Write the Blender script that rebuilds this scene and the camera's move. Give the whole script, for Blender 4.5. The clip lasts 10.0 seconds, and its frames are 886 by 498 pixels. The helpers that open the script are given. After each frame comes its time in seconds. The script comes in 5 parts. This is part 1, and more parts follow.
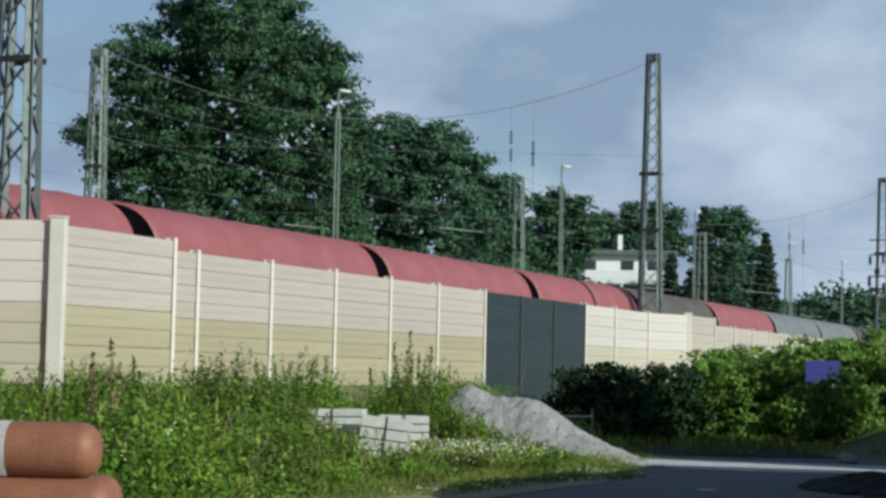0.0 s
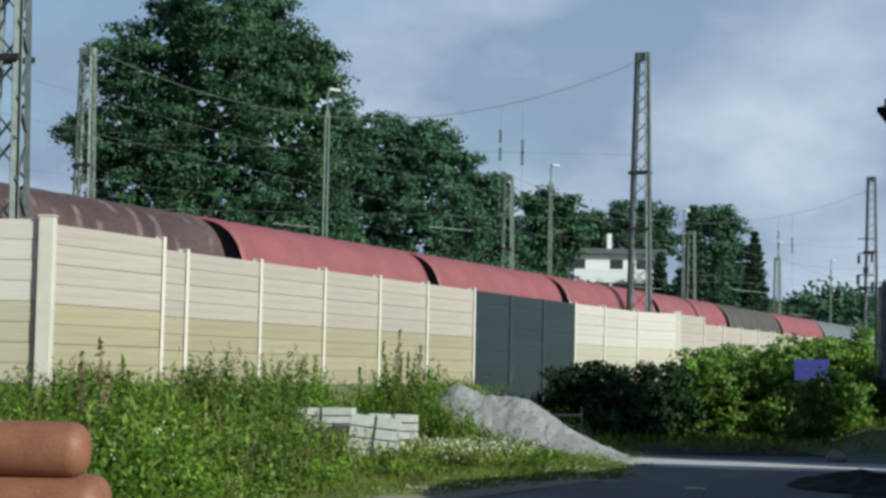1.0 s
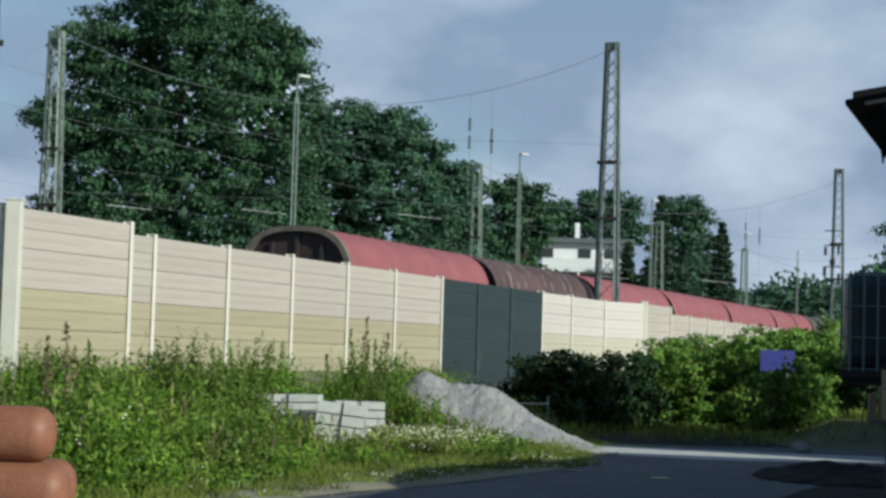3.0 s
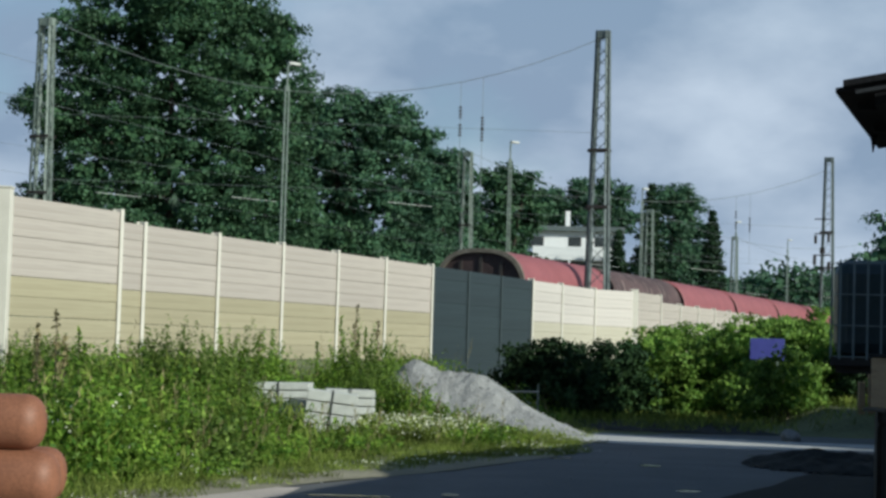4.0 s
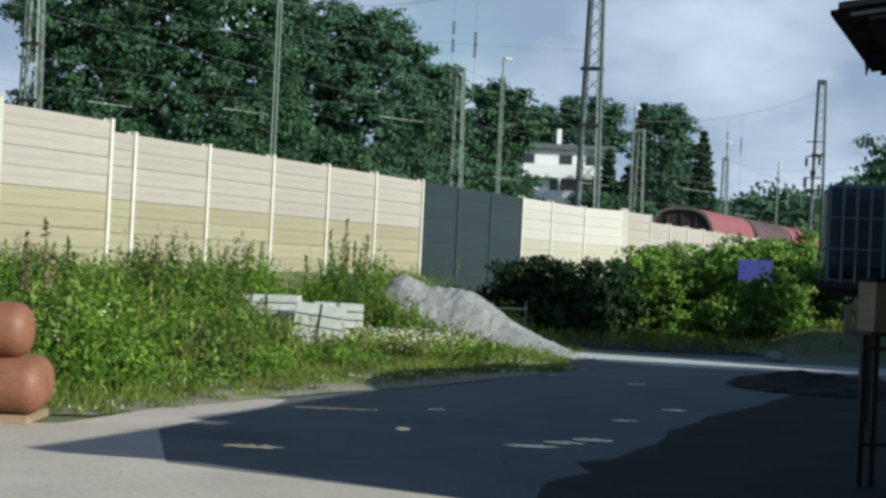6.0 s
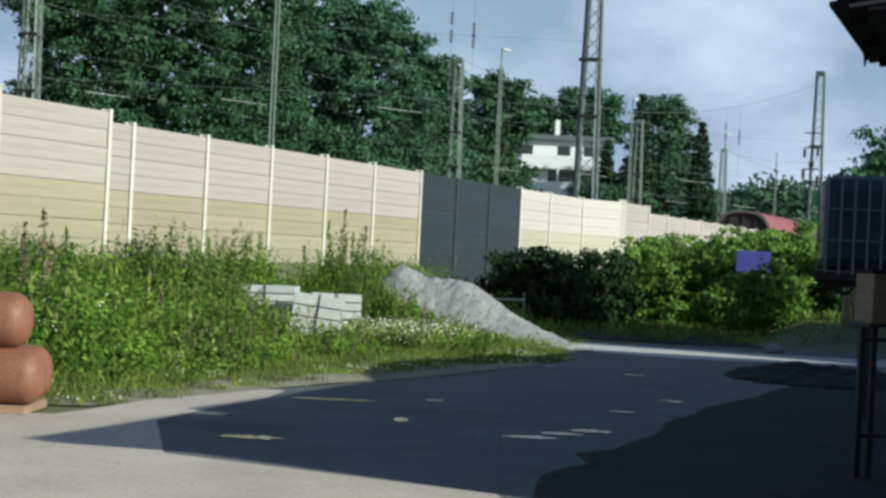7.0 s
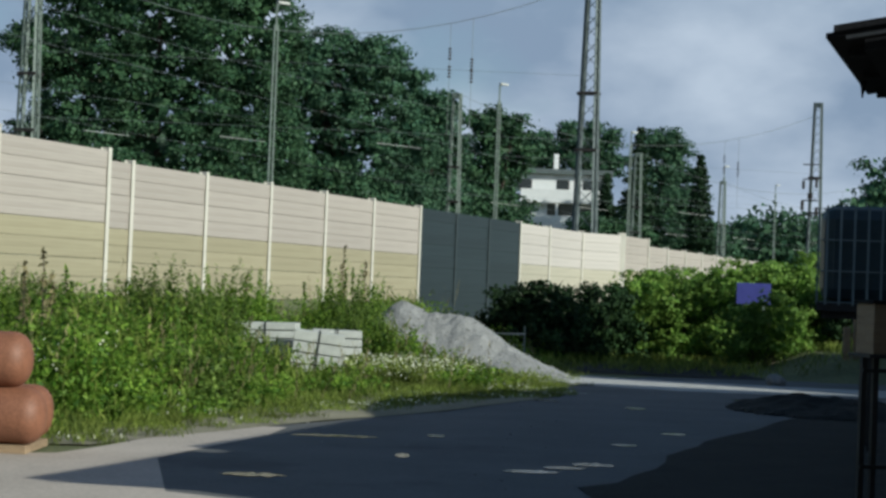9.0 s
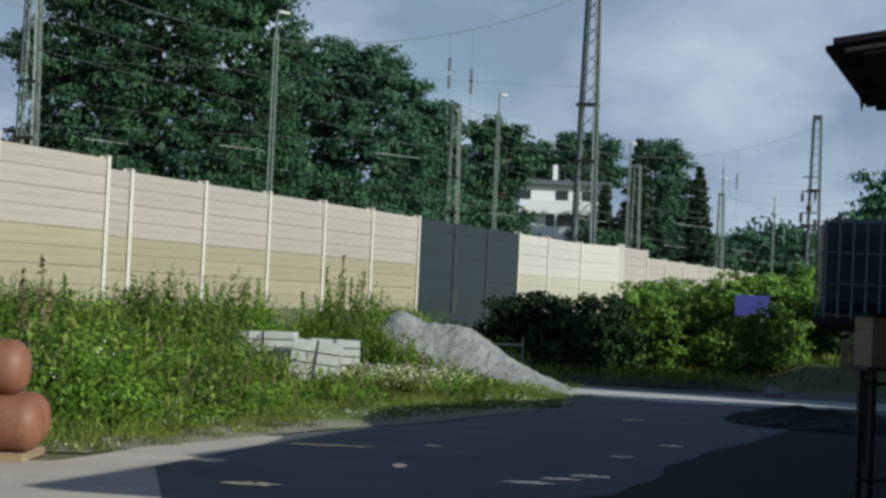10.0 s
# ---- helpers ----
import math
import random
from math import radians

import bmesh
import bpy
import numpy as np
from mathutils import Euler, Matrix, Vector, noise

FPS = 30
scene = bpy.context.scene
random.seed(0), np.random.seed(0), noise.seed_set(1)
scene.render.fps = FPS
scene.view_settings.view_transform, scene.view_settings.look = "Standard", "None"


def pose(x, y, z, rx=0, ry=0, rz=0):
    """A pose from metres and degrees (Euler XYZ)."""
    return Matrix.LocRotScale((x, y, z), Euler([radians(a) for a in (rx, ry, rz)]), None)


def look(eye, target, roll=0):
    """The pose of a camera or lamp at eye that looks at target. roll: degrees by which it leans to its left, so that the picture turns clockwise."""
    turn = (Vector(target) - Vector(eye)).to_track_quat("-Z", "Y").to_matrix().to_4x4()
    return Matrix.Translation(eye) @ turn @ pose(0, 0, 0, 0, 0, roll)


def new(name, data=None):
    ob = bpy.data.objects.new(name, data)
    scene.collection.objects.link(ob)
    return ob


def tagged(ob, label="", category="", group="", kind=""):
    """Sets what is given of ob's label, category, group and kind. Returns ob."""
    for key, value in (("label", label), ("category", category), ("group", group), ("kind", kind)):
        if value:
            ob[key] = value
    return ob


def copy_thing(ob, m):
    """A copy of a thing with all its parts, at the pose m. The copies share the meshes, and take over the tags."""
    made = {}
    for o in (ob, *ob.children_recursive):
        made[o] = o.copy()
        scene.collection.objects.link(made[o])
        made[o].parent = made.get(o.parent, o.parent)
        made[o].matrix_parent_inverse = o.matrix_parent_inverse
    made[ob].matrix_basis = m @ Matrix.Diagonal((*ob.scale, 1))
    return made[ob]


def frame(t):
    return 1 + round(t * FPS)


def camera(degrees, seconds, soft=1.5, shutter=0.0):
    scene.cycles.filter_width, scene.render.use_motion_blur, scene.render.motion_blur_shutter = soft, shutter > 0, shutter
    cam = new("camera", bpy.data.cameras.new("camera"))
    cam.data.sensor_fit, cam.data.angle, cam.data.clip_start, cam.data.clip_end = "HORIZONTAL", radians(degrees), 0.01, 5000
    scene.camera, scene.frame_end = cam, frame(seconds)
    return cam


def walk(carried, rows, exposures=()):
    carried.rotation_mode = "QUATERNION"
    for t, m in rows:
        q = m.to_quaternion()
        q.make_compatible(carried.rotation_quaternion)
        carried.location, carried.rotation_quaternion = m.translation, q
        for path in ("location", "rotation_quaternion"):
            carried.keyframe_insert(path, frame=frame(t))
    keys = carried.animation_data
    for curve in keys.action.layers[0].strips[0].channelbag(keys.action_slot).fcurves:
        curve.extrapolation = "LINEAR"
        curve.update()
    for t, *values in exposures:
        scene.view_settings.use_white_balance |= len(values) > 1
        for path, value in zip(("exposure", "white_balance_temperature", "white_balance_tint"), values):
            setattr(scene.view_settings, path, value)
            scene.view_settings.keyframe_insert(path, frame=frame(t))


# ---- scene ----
# ---- camera: held in the hand on one spot, it pans and tilts ----
EYE = 1.6
cam = camera(27.0, 10.0, soft=2.95)
TURNS = [  # seconds, yaw, pitch, roll (degrees)
    (0.0, 0.0, 3.8, 1.2), (0.5, -0.01, 3.792, 1.305), (1.0, -0.334, 3.772, 1.161), (1.5, -0.818, 3.81, 1.426),
    (2.0, -1.253, 3.757, 1.715), (2.5, -1.268, 3.55, 1.718), (4.0, -1.64, 3.053, 1.714), (4.5, -1.919, 2.49, 2.075),
    (5.0, -1.98, 1.488, 2.523), (5.5, -2.032, 0.614, 2.492), (6.0, -2.054, 0.452, 2.761), (7.5, -2.134, 0.088, 2.825),
    (8.0, -2.128, 0.378, 2.721), (8.5, -2.1, 0.906, 2.452), (9.0, -2.081, 1.258, 2.263), (9.5, -2.095, 1.395, 2.357),
    (10.0, -2.111, 1.577, 2.606),
]
walk(cam, [(t, pose(0, 0, EYE, 90 + p, 0, y) @ pose(0, 0, 0, 0, 0, r)) for t, y, p, r in TURNS],
     exposures=[(t, e, 5700, 0.0) for t, e in ((0.0, 0.05), (1.0, 0.08), (2.5, 0.06), (4.5, 0.03), (5.5, 0.16), (7.5, 0.27), (8.5, -0.02), (10.0, -0.12))])

# ---- plan: the railway runs away to the right; s along it, d across it from the camera ----
THETA = radians(22.7)
ALONG, ACROSS = Vector((math.sin(THETA), math.cos(THETA), 0)), Vector((-math.cos(THETA), math.sin(THETA), 0))
TRACK_TURN = -22.7


def T(s, d, z=0.0):
    return ALONG * s + ACROSS * d + Vector((0, 0, z))


RAIL, TRACK_D, WALL_D = 0.72, 20.96, 17.9


def smooth(a, b, v):
    k = min(1.0, max(0.0, (v - a) / (b - a)))
    return k * k * (3 - 2 * k)


def ground_z(x, y):
    d = -x * math.cos(THETA) + y * math.sin(THETA)
    far = smooth(14.2, 17.4, d)
    bank = 0.5 * smooth(8.6, 10.2, x) * smooth(37.2, 39.0, y) * (1 - smooth(20, 30, x))
    return max(0.45 * far, bank) + 0.03 * noise.noise((x * 0.35, y * 0.35, 0.0)) * smooth(5, 9, d)


# ---- light: low sun from the right, broken cloud ----
SUN_AZ, SUN_EL = 53.0, 26.0     # degrees right of straight behind the camera; height
world = bpy.data.worlds.new("world")
scene.world = world
world.use_nodes = True


def build_sky():
    nt = world.node_tree
    n, l = nt.nodes, nt.links
    n.clear()
    out, bg = n.new("ShaderNodeOutputWorld"), n.new("ShaderNodeBackground")
    sky = n.new("ShaderNodeTexSky")
    sky.sky_type, sky.sun_disc = "NISHITA", False
    sky.sun_elevation, sky.sun_rotation = radians(SUN_EL), radians(180 - SUN_AZ)
    co, mp = n.new("ShaderNodeTexCoord"), n.new("ShaderNodeMapping")
    mp.inputs["Scale"].default_value = (1.0, 1.0, 1.9)
    n1, n2 = n.new("ShaderNodeTexNoise"), n.new("ShaderNodeTexNoise")
    n1.inputs["Scale"].default_value, n1.inputs["Detail"].default_value, n1.inputs["Roughness"].default_value = 4.2, 6, 0.52
    n2.inputs["Scale"].default_value, n2.inputs["Detail"].default_value = 7.0, 6
    cover, tone = n.new("ShaderNodeValToRGB"), n.new("ShaderNodeValToRGB")
    cover.color_ramp.elements[0].position, cover.color_ramp.elements[1].position = 0.30, 0.52
    tone.color_ramp.elements[0].position, tone.color_ramp.elements[0].color = 0.42, (3.9, 4.55, 5.85, 1)
    tone.color_ramp.elements[1].position, tone.color_ramp.elements[1].color = 0.66, (7.7, 7.95, 8.9, 1)
    mix = n.new("ShaderNodeMix")
    mix.data_type = "RGBA"
    split, bank, both = n.new("ShaderNodeSeparateXYZ"), n.new("ShaderNodeMapRange"), n.new("ShaderNodeMath")
    bank.inputs["From Min"].default_value, bank.inputs["From Max"].default_value = 0.14, 0.42
    bank.inputs["To Min"].default_value, bank.inputs["To Max"].default_value = 1.0, 0.05
    both.operation = "MULTIPLY"
    l.new(co.outputs["Generated"], split.inputs[0])
    l.new(split.outputs["Z"], bank.inputs["Value"])
    l.new(co.outputs["Generated"], mp.inputs["Vector"])
    l.new(mp.outputs["Vector"], n1.inputs["Vector"])
    l.new(mp.outputs["Vector"], n2.inputs["Vector"])
    slope, lift = n.new("ShaderNodeVectorMath"), n.new("ShaderNodeMath")
    slope.operation, lift.operation = "DOT_PRODUCT", "ADD"
    slope.inputs[1].default_value = (0.36, 0.2, -1.1)
    l.new(co.outputs["Generated"], slope.inputs[0])
    l.new(slope.outputs["Value"], lift.inputs[0])
    l.new(n1.outputs["Fac"], lift.inputs[1])
    l.new(lift.outputs[0], cover.inputs["Fac"])
    l.new(n2.outputs["Fac"], tone.inputs["Fac"])
    l.new(cover.outputs["Color"], both.inputs[0])
    l.new(bank.outputs["Result"], both.inputs[1])
    l.new(both.outputs[0], mix.inputs[0])
    deep = n.new("ShaderNodeVectorMath")
    deep.operation = "SCALE"
    deep.inputs["Scale"].default_value = 1.2
    l.new(sky.outputs["Color"], deep.inputs[0])
    l.new(deep.outputs[0], mix.inputs[6])
    l.new(tone.outputs["Color"], mix.inputs[7])
    l.new(mix.outputs[2], bg.inputs["Color"])
    bg.inputs["Strength"].default_value = 0.075
    l.new(bg.outputs[0], out.inputs["Surface"])


build_sky()
sun_data = bpy.data.lights.new("sun", "SUN")
sun_data.energy, sun_data.angle, sun_data.color = 5.0, radians(0.6), (1.0, 0.91, 0.76)
SUN_WAY = Vector((math.sin(radians(SUN_AZ)) * math.cos(radians(SUN_EL)), -math.cos(radians(SUN_AZ)) * math.cos(radians(SUN_EL)), math.sin(radians(SUN_EL))))
sun = new("sun", sun_data)
sun.matrix_world = look(SUN_WAY * 60, (0, 0, 0))


# ---- materials ----
def mat(name, a, b, rough=0.7, scale=6.0, fine=60.0, bump=0.15, metal=0.0, island=0.0, spec=0.5, stretch=(1, 1, 1), dist=0.01):
    """Two colours mixed by coarse and fine grain, with relief; island: lightness change from piece to piece."""
    m = bpy.data.materials.new(name)
    m.use_nodes = True
    nt = m.node_tree
    n, l = nt.nodes, nt.links
    p = n["Principled BSDF"]
    p.inputs["Roughness"].default_value, p.inputs["Metallic"].default_value = rough, metal
    p.inputs["Specular IOR Level"].default_value = spec
    co, mp = n.new("ShaderNodeTexCoord"), n.new("ShaderNodeMapping")
    mp.inputs["Scale"].default_value = stretch
    l.new(co.outputs["Object"], mp.inputs["Vector"])
    big, small = n.new("ShaderNodeTexNoise"), n.new("ShaderNodeTexNoise")
    big.inputs["Scale"].default_value, big.inputs["Detail"].default_value = scale, 4
    small.inputs["Scale"].default_value, small.inputs["Detail"].default_value = fine, 3
    add, ramp = n.new("ShaderNodeMath"), n.new("ShaderNodeValToRGB")
    add.operation = "ADD"
    half = n.new("ShaderNodeMath")
    half.operation = "MULTIPLY"
    half.inputs[1].default_value = 0.5
    for tex, k in ((big, 0), (small, 1)):
        l.new(mp.outputs["Vector"], tex.inputs["Vector"])
        l.new(tex.outputs["Fac"], add.inputs[k])
    l.new(add.outputs[0], half.inputs[0])
    l.new(half.outputs[0], ramp.inputs["Fac"])
    e = ramp.color_ramp.elements
    e[0].position, e[0].color = 0.36, (*a, 1)
    e[1].position, e[1].color = 0.64, (*b, 1)
    colour = ramp.outputs["Color"]
    if island:
        info, mul, hsv = n.new("ShaderNodeObjectInfo"), n.new("ShaderNodeMapRange"), n.new("ShaderNodeHueSaturation")
        mul.inputs["To Min"].default_value, mul.inputs["To Max"].default_value = 1 - island, 1 + island
        l.new(info.outputs["Random"], mul.inputs["Value"])
        l.new(mul.outputs["Result"], hsv.inputs["Value"])
        l.new(colour, hsv.inputs["Color"])
        colour = hsv.outputs["Color"]
    l.new(colour, p.inputs["Base Color"])
    if bump:
        bp = n.new("ShaderNodeBump")
        bp.inputs["Strength"].default_value, bp.inputs["Distance"].default_value = bump, dist
        l.new(small.outputs["Fac"], bp.inputs["Height"])
        l.new(bp.outputs["Normal"], p.inputs["Normal"])
    return m


def leaf_mat(name, dark, light, through_light=0.3, rough=0.55, clump=0.7):
    """Leaves: a shade of its own for each leaf, some light through it."""
    m = bpy.data.materials.new(name)
    m.use_nodes = True
    n, l = m.node_tree.nodes, m.node_tree.links
    p, out = n["Principled BSDF"], n["Material Output"]
    geo, ramp = n.new("ShaderNodeNewGeometry"), n.new("ShaderNodeValToRGB")
    e = ramp.color_ramp.elements
    e[0].color, e[1].color = (*dark, 1), (*light, 1)
    tc, nz, mr, hv = n.new("ShaderNodeTexCoord"), n.new("ShaderNodeTexNoise"), n.new("ShaderNodeMapRange"), n.new("ShaderNodeHueSaturation")
    nz.inputs["Scale"].default_value, nz.inputs["Detail"].default_value = clump, 2
    mr.inputs["From Min"].default_value, mr.inputs["From Max"].default_value = 0.35, 0.65
    mr.inputs["To Min"].default_value, mr.inputs["To Max"].default_value = 0.62, 1.5
    l.new(tc.outputs["Object"], nz.inputs["Vector"])
    l.new(nz.outputs["Fac"], mr.inputs["Value"])
    l.new(mr.outputs["Result"], hv.inputs["Value"])
    l.new(ramp.outputs["Color"], hv.inputs["Color"])
    l.new(geo.outputs["Random Per Island"], ramp.inputs["Fac"])
    p.inputs["Roughness"].default_value = rough
    p.inputs["Specular IOR Level"].default_value = 0.2
    tr, mx = n.new("ShaderNodeBsdfTranslucent"), n.new("ShaderNodeMixShader")
    l.new(hv.outputs["Color"], p.inputs["Base Color"])
    l.new(hv.outputs["Color"], tr.inputs["Color"])
    mx.inputs["Fac"].default_value = through_light
    l.new(p.outputs[0], mx.inputs[1])
    l.new(tr.outputs[0], mx.inputs[2])
    l.new(mx.outputs[0], out.inputs["Surface"])
    return m


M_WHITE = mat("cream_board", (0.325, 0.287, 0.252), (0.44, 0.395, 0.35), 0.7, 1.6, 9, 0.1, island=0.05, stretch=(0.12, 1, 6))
M_BRIGHT = mat("bright_cream_board", (0.60, 0.56, 0.50), (0.72, 0.68, 0.61), 0.7, 1.6, 9, 0.1, island=0.03, stretch=(0.12, 1, 6))
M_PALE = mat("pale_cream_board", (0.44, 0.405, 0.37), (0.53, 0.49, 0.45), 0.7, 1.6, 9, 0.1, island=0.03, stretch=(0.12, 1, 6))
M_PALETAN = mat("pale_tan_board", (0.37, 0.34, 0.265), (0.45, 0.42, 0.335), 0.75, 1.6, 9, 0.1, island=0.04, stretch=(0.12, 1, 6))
M_SLATEPOST = mat("slate_steel", (0.026, 0.038, 0.042), (0.042, 0.056, 0.06), 0.6, 3, 60, 0.04)
M_SLATE = mat("slate_board", (0.012, 0.021, 0.025), (0.024, 0.037, 0.042), 0.6, 1.6, 9, 0.1, island=0.08, stretch=(0.12, 1, 6))
M_BRIGHTTAN = mat("bright_tan_board", (0.46, 0.425, 0.31), (0.56, 0.52, 0.39), 0.75, 1.6, 9, 0.1, island=0.04, stretch=(0.12, 1, 6))
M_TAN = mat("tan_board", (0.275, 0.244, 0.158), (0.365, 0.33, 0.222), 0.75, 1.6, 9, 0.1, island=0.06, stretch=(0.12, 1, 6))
M_POST = mat("cream_steel", (0.56, 0.53, 0.46), (0.66, 0.63, 0.55), 0.5, 3, 60, 0.04)
M_PLINTH = mat("mossy_concrete", (0.07, 0.085, 0.04), (0.14, 0.15, 0.08), 0.9, 3, 50, 0.3)
M_RED = mat("red_tarpaulin", (0.20, 0.062, 0.067), (0.29, 0.094, 0.10), 0.6, 1.5, 30, 0.12, stretch=(1, 0.6, 0.4), dist=0.02)
M_BROWN = mat("grimy_tarpaulin", (0.04, 0.024, 0.024), (0.10, 0.06, 0.058), 0.75, 1.2, 20, 0.15, stretch=(1, 0.5, 0.4), dist=0.02)


def worn_streaks(m):
    """Pale scuffed patches in rows over a tarpaulin."""
    n, l = m.node_tree.nodes, m.node_tree.links
    p = n["Principled BSDF"]
    base = p.inputs["Base Color"].links[0].from_socket
    co, wave, nz = n.new("ShaderNodeTexCoord"), n.new("ShaderNodeTexWave"), n.new("ShaderNodeTexNoise")
    mp = n.new("ShaderNodeMapping")
    mp.inputs["Rotation"].default_value = (radians(24), 0, 0)
    wave.bands_direction = "Y"
    wave.inputs["Scale"].default_value, wave.inputs["Distortion"].default_value, wave.inputs["Detail Scale"].default_value = 0.48, 1.2, 2.0
    nz.inputs["Scale"].default_value = 1.9
    l.new(co.outputs["Object"], mp.inputs["Vector"])
    l.new(mp.outputs["Vector"], wave.inputs["Vector"])
    l.new(co.outputs["Object"], nz.inputs["Vector"])
    a, b, mul, mix = n.new("ShaderNodeMapRange"), n.new("ShaderNodeMapRange"), n.new("ShaderNodeMath"), n.new("ShaderNodeMix")
    a.inputs["From Min"].default_value, a.inputs["From Max"].default_value = 0.72, 0.95
    b.inputs["From Min"].default_value, b.inputs["From Max"].default_value = 0.48, 0.62
    b.inputs["To Max"].default_value = 0.5
    mul.operation = "MULTIPLY"
    l.new(wave.outputs["Fac"], a.inputs["Value"])
    l.new(nz.outputs["Fac"], b.inputs["Value"])
    l.new(a.outputs["Result"], mul.inputs[0])
    l.new(b.outputs["Result"], mul.inputs[1])
    mix.data_type = "RGBA"
    mix.inputs[7].default_value = (0.30, 0.23, 0.21, 1)
    l.new(mul.outputs[0], mix.inputs[0])
    l.new(base, mix.inputs[6])
    l.new(mix.outputs[2], p.inputs["Base Color"])


M_RIM = mat("worn_frame", (0.10, 0.085, 0.065), (0.20, 0.175, 0.14), 0.7, 4, 30, 0.15)
M_ENDWALL = mat("sooty_end_wall", (0.03, 0.018, 0.018), (0.065, 0.04, 0.038), 0.8, 1.5, 20, 0.1)
worn_streaks(M_BROWN)
M_OLIVE = mat("dark_tarpaulin", (0.05, 0.045, 0.04), (0.10, 0.09, 0.075), 0.7, 1.2, 20, 0.15)
M_GREY = mat("grey_tarpaulin", (0.11, 0.12, 0.125), (0.18, 0.19, 0.195), 0.6, 1.2, 20, 0.12)
M_SOOT = mat("sooty_steel", (0.02, 0.017, 0.016), (0.05, 0.04, 0.036), 0.7, 4, 50, 0.1)
M_GALV = mat("galvanised_steel", (0.09, 0.11, 0.11), (0.17, 0.20, 0.20), 0.55, 5, 60, 0.05, metal=0.25)
M_OLDSTEEL = mat("green_grey_steel", (0.12, 0.155, 0.13), (0.21, 0.25, 0.22), 0.6, 5, 60, 0.05)
M_WIRE = mat("wire_copper", (0.12, 0.14, 0.14), (0.2, 0.22, 0.22), 0.5, 5, 60, 0)
M_BARK = mat("bark", (0.05, 0.04, 0.03), (0.13, 0.10, 0.075), 0.9, 6, 40, 0.6)
M_EARTH = mat("earth_and_turf", (0.07, 0.085, 0.035), (0.16, 0.17, 0.07), 0.95, 0.8, 14, 0.5, dist=0.04)
# Road base set dark for the shade that covers most of it.
M_ROAD = mat("shade_dark_asphalt", (0.078, 0.08, 0.081), (0.138, 0.137, 0.135), 0.85, 0.7, 35, 0.35, dist=0.012)


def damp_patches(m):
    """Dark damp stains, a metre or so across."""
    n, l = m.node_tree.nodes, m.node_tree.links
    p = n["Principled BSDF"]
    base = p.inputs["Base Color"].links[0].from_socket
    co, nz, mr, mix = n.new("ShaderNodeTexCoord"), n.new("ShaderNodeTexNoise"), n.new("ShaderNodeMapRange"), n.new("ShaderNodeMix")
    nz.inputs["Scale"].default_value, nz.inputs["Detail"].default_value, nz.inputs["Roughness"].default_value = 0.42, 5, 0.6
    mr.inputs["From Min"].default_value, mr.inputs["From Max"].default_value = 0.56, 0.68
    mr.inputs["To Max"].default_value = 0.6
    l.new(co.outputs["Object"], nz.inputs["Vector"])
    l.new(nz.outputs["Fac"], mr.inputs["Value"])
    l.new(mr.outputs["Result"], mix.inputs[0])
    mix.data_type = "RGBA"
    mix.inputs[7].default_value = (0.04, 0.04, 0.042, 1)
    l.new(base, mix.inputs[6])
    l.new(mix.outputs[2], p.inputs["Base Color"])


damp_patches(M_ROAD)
# Sunlit copy of the road surface, pale in its base colour.
M_SUNLIT_EDGE = mat("sunlit_pinkish_concrete", (0.36, 0.31, 0.265), (0.51, 0.445, 0.385), 0.9, 0.9, 30, 0.3, dist=0.01)
M_DIRT = mat("dusty_earth", (0.17, 0.155, 0.10), (0.30, 0.275, 0.19), 0.95, 1.4, 20, 0.5, dist=0.02)
# Soil colour taken almost to black, to carry deep shade.
M_SHADE_SOIL = mat("shade_black_soil", (0.010, 0.010, 0.009), (0.027, 0.026, 0.021), 1.0, 1.5, 22, 0.8, dist=0.05)
# Bright base colour for the sunlit band across the road.
M_SUNLIT_GRIT = mat("sunlit_pale_grit", (0.36, 0.355, 0.34), (0.54, 0.53, 0.51), 0.95, 2.0, 26, 0.6, dist=0.02)
M_GRAVEL = mat("crushed_stone", (0.18, 0.18, 0.176), (0.31, 0.31, 0.304), 0.9, 3, 28, 0.7, dist=0.03)
M_BALLAST = mat("ballast", (0.10, 0.09, 0.08), (0.24, 0.22, 0.20), 0.95, 2, 18, 0.9, dist=0.04)
M_CLAY = mat("clay_pipe", (0.17, 0.07, 0.037), (0.27, 0.115, 0.063), 0.6, 3, 40, 0.12)
M_BLOCK = mat("pale_concrete", (0.40, 0.41, 0.385), (0.53, 0.54, 0.505), 0.85, 5, 60, 0.2, island=0.06)
M_STRAP = mat("black_strap", (0.015, 0.015, 0.015), (0.03, 0.03, 0.03), 0.5, 5, 60, 0)
M_WOOD = mat("weathered_wood", (0.22, 0.15, 0.09), (0.36, 0.26, 0.16), 0.8, 3, 30, 0.3, stretch=(1, 1, 6))
M_ROOFING = mat("dark_roofing", (0.010, 0.010, 0.012), (0.022, 0.022, 0.025), 0.9, 3, 40, 0.2, spec=0.15)
M_VERGE = mat("grey_verge_board", (0.018, 0.02, 0.025), (0.034, 0.037, 0.043), 0.8, 3, 40, 0.2)
M_SHEDWALL = mat("shed_render", (0.26, 0.24, 0.21), (0.36, 0.34, 0.30), 0.85, 2, 40, 0.2)
M_TANK = mat("dark_tank", (0.025, 0.042, 0.052), (0.04, 0.062, 0.072), 0.4, 2, 30, 0.05)
M_CAGE = mat("cage_bars", (0.16, 0.20, 0.21), (0.25, 0.29, 0.30), 0.5, 5, 60, 0.0)
M_BLUE = mat("blue_plastic", (0.04, 0.045, 0.22), (0.065, 0.07, 0.31), 0.5, 3, 40, 0.05)
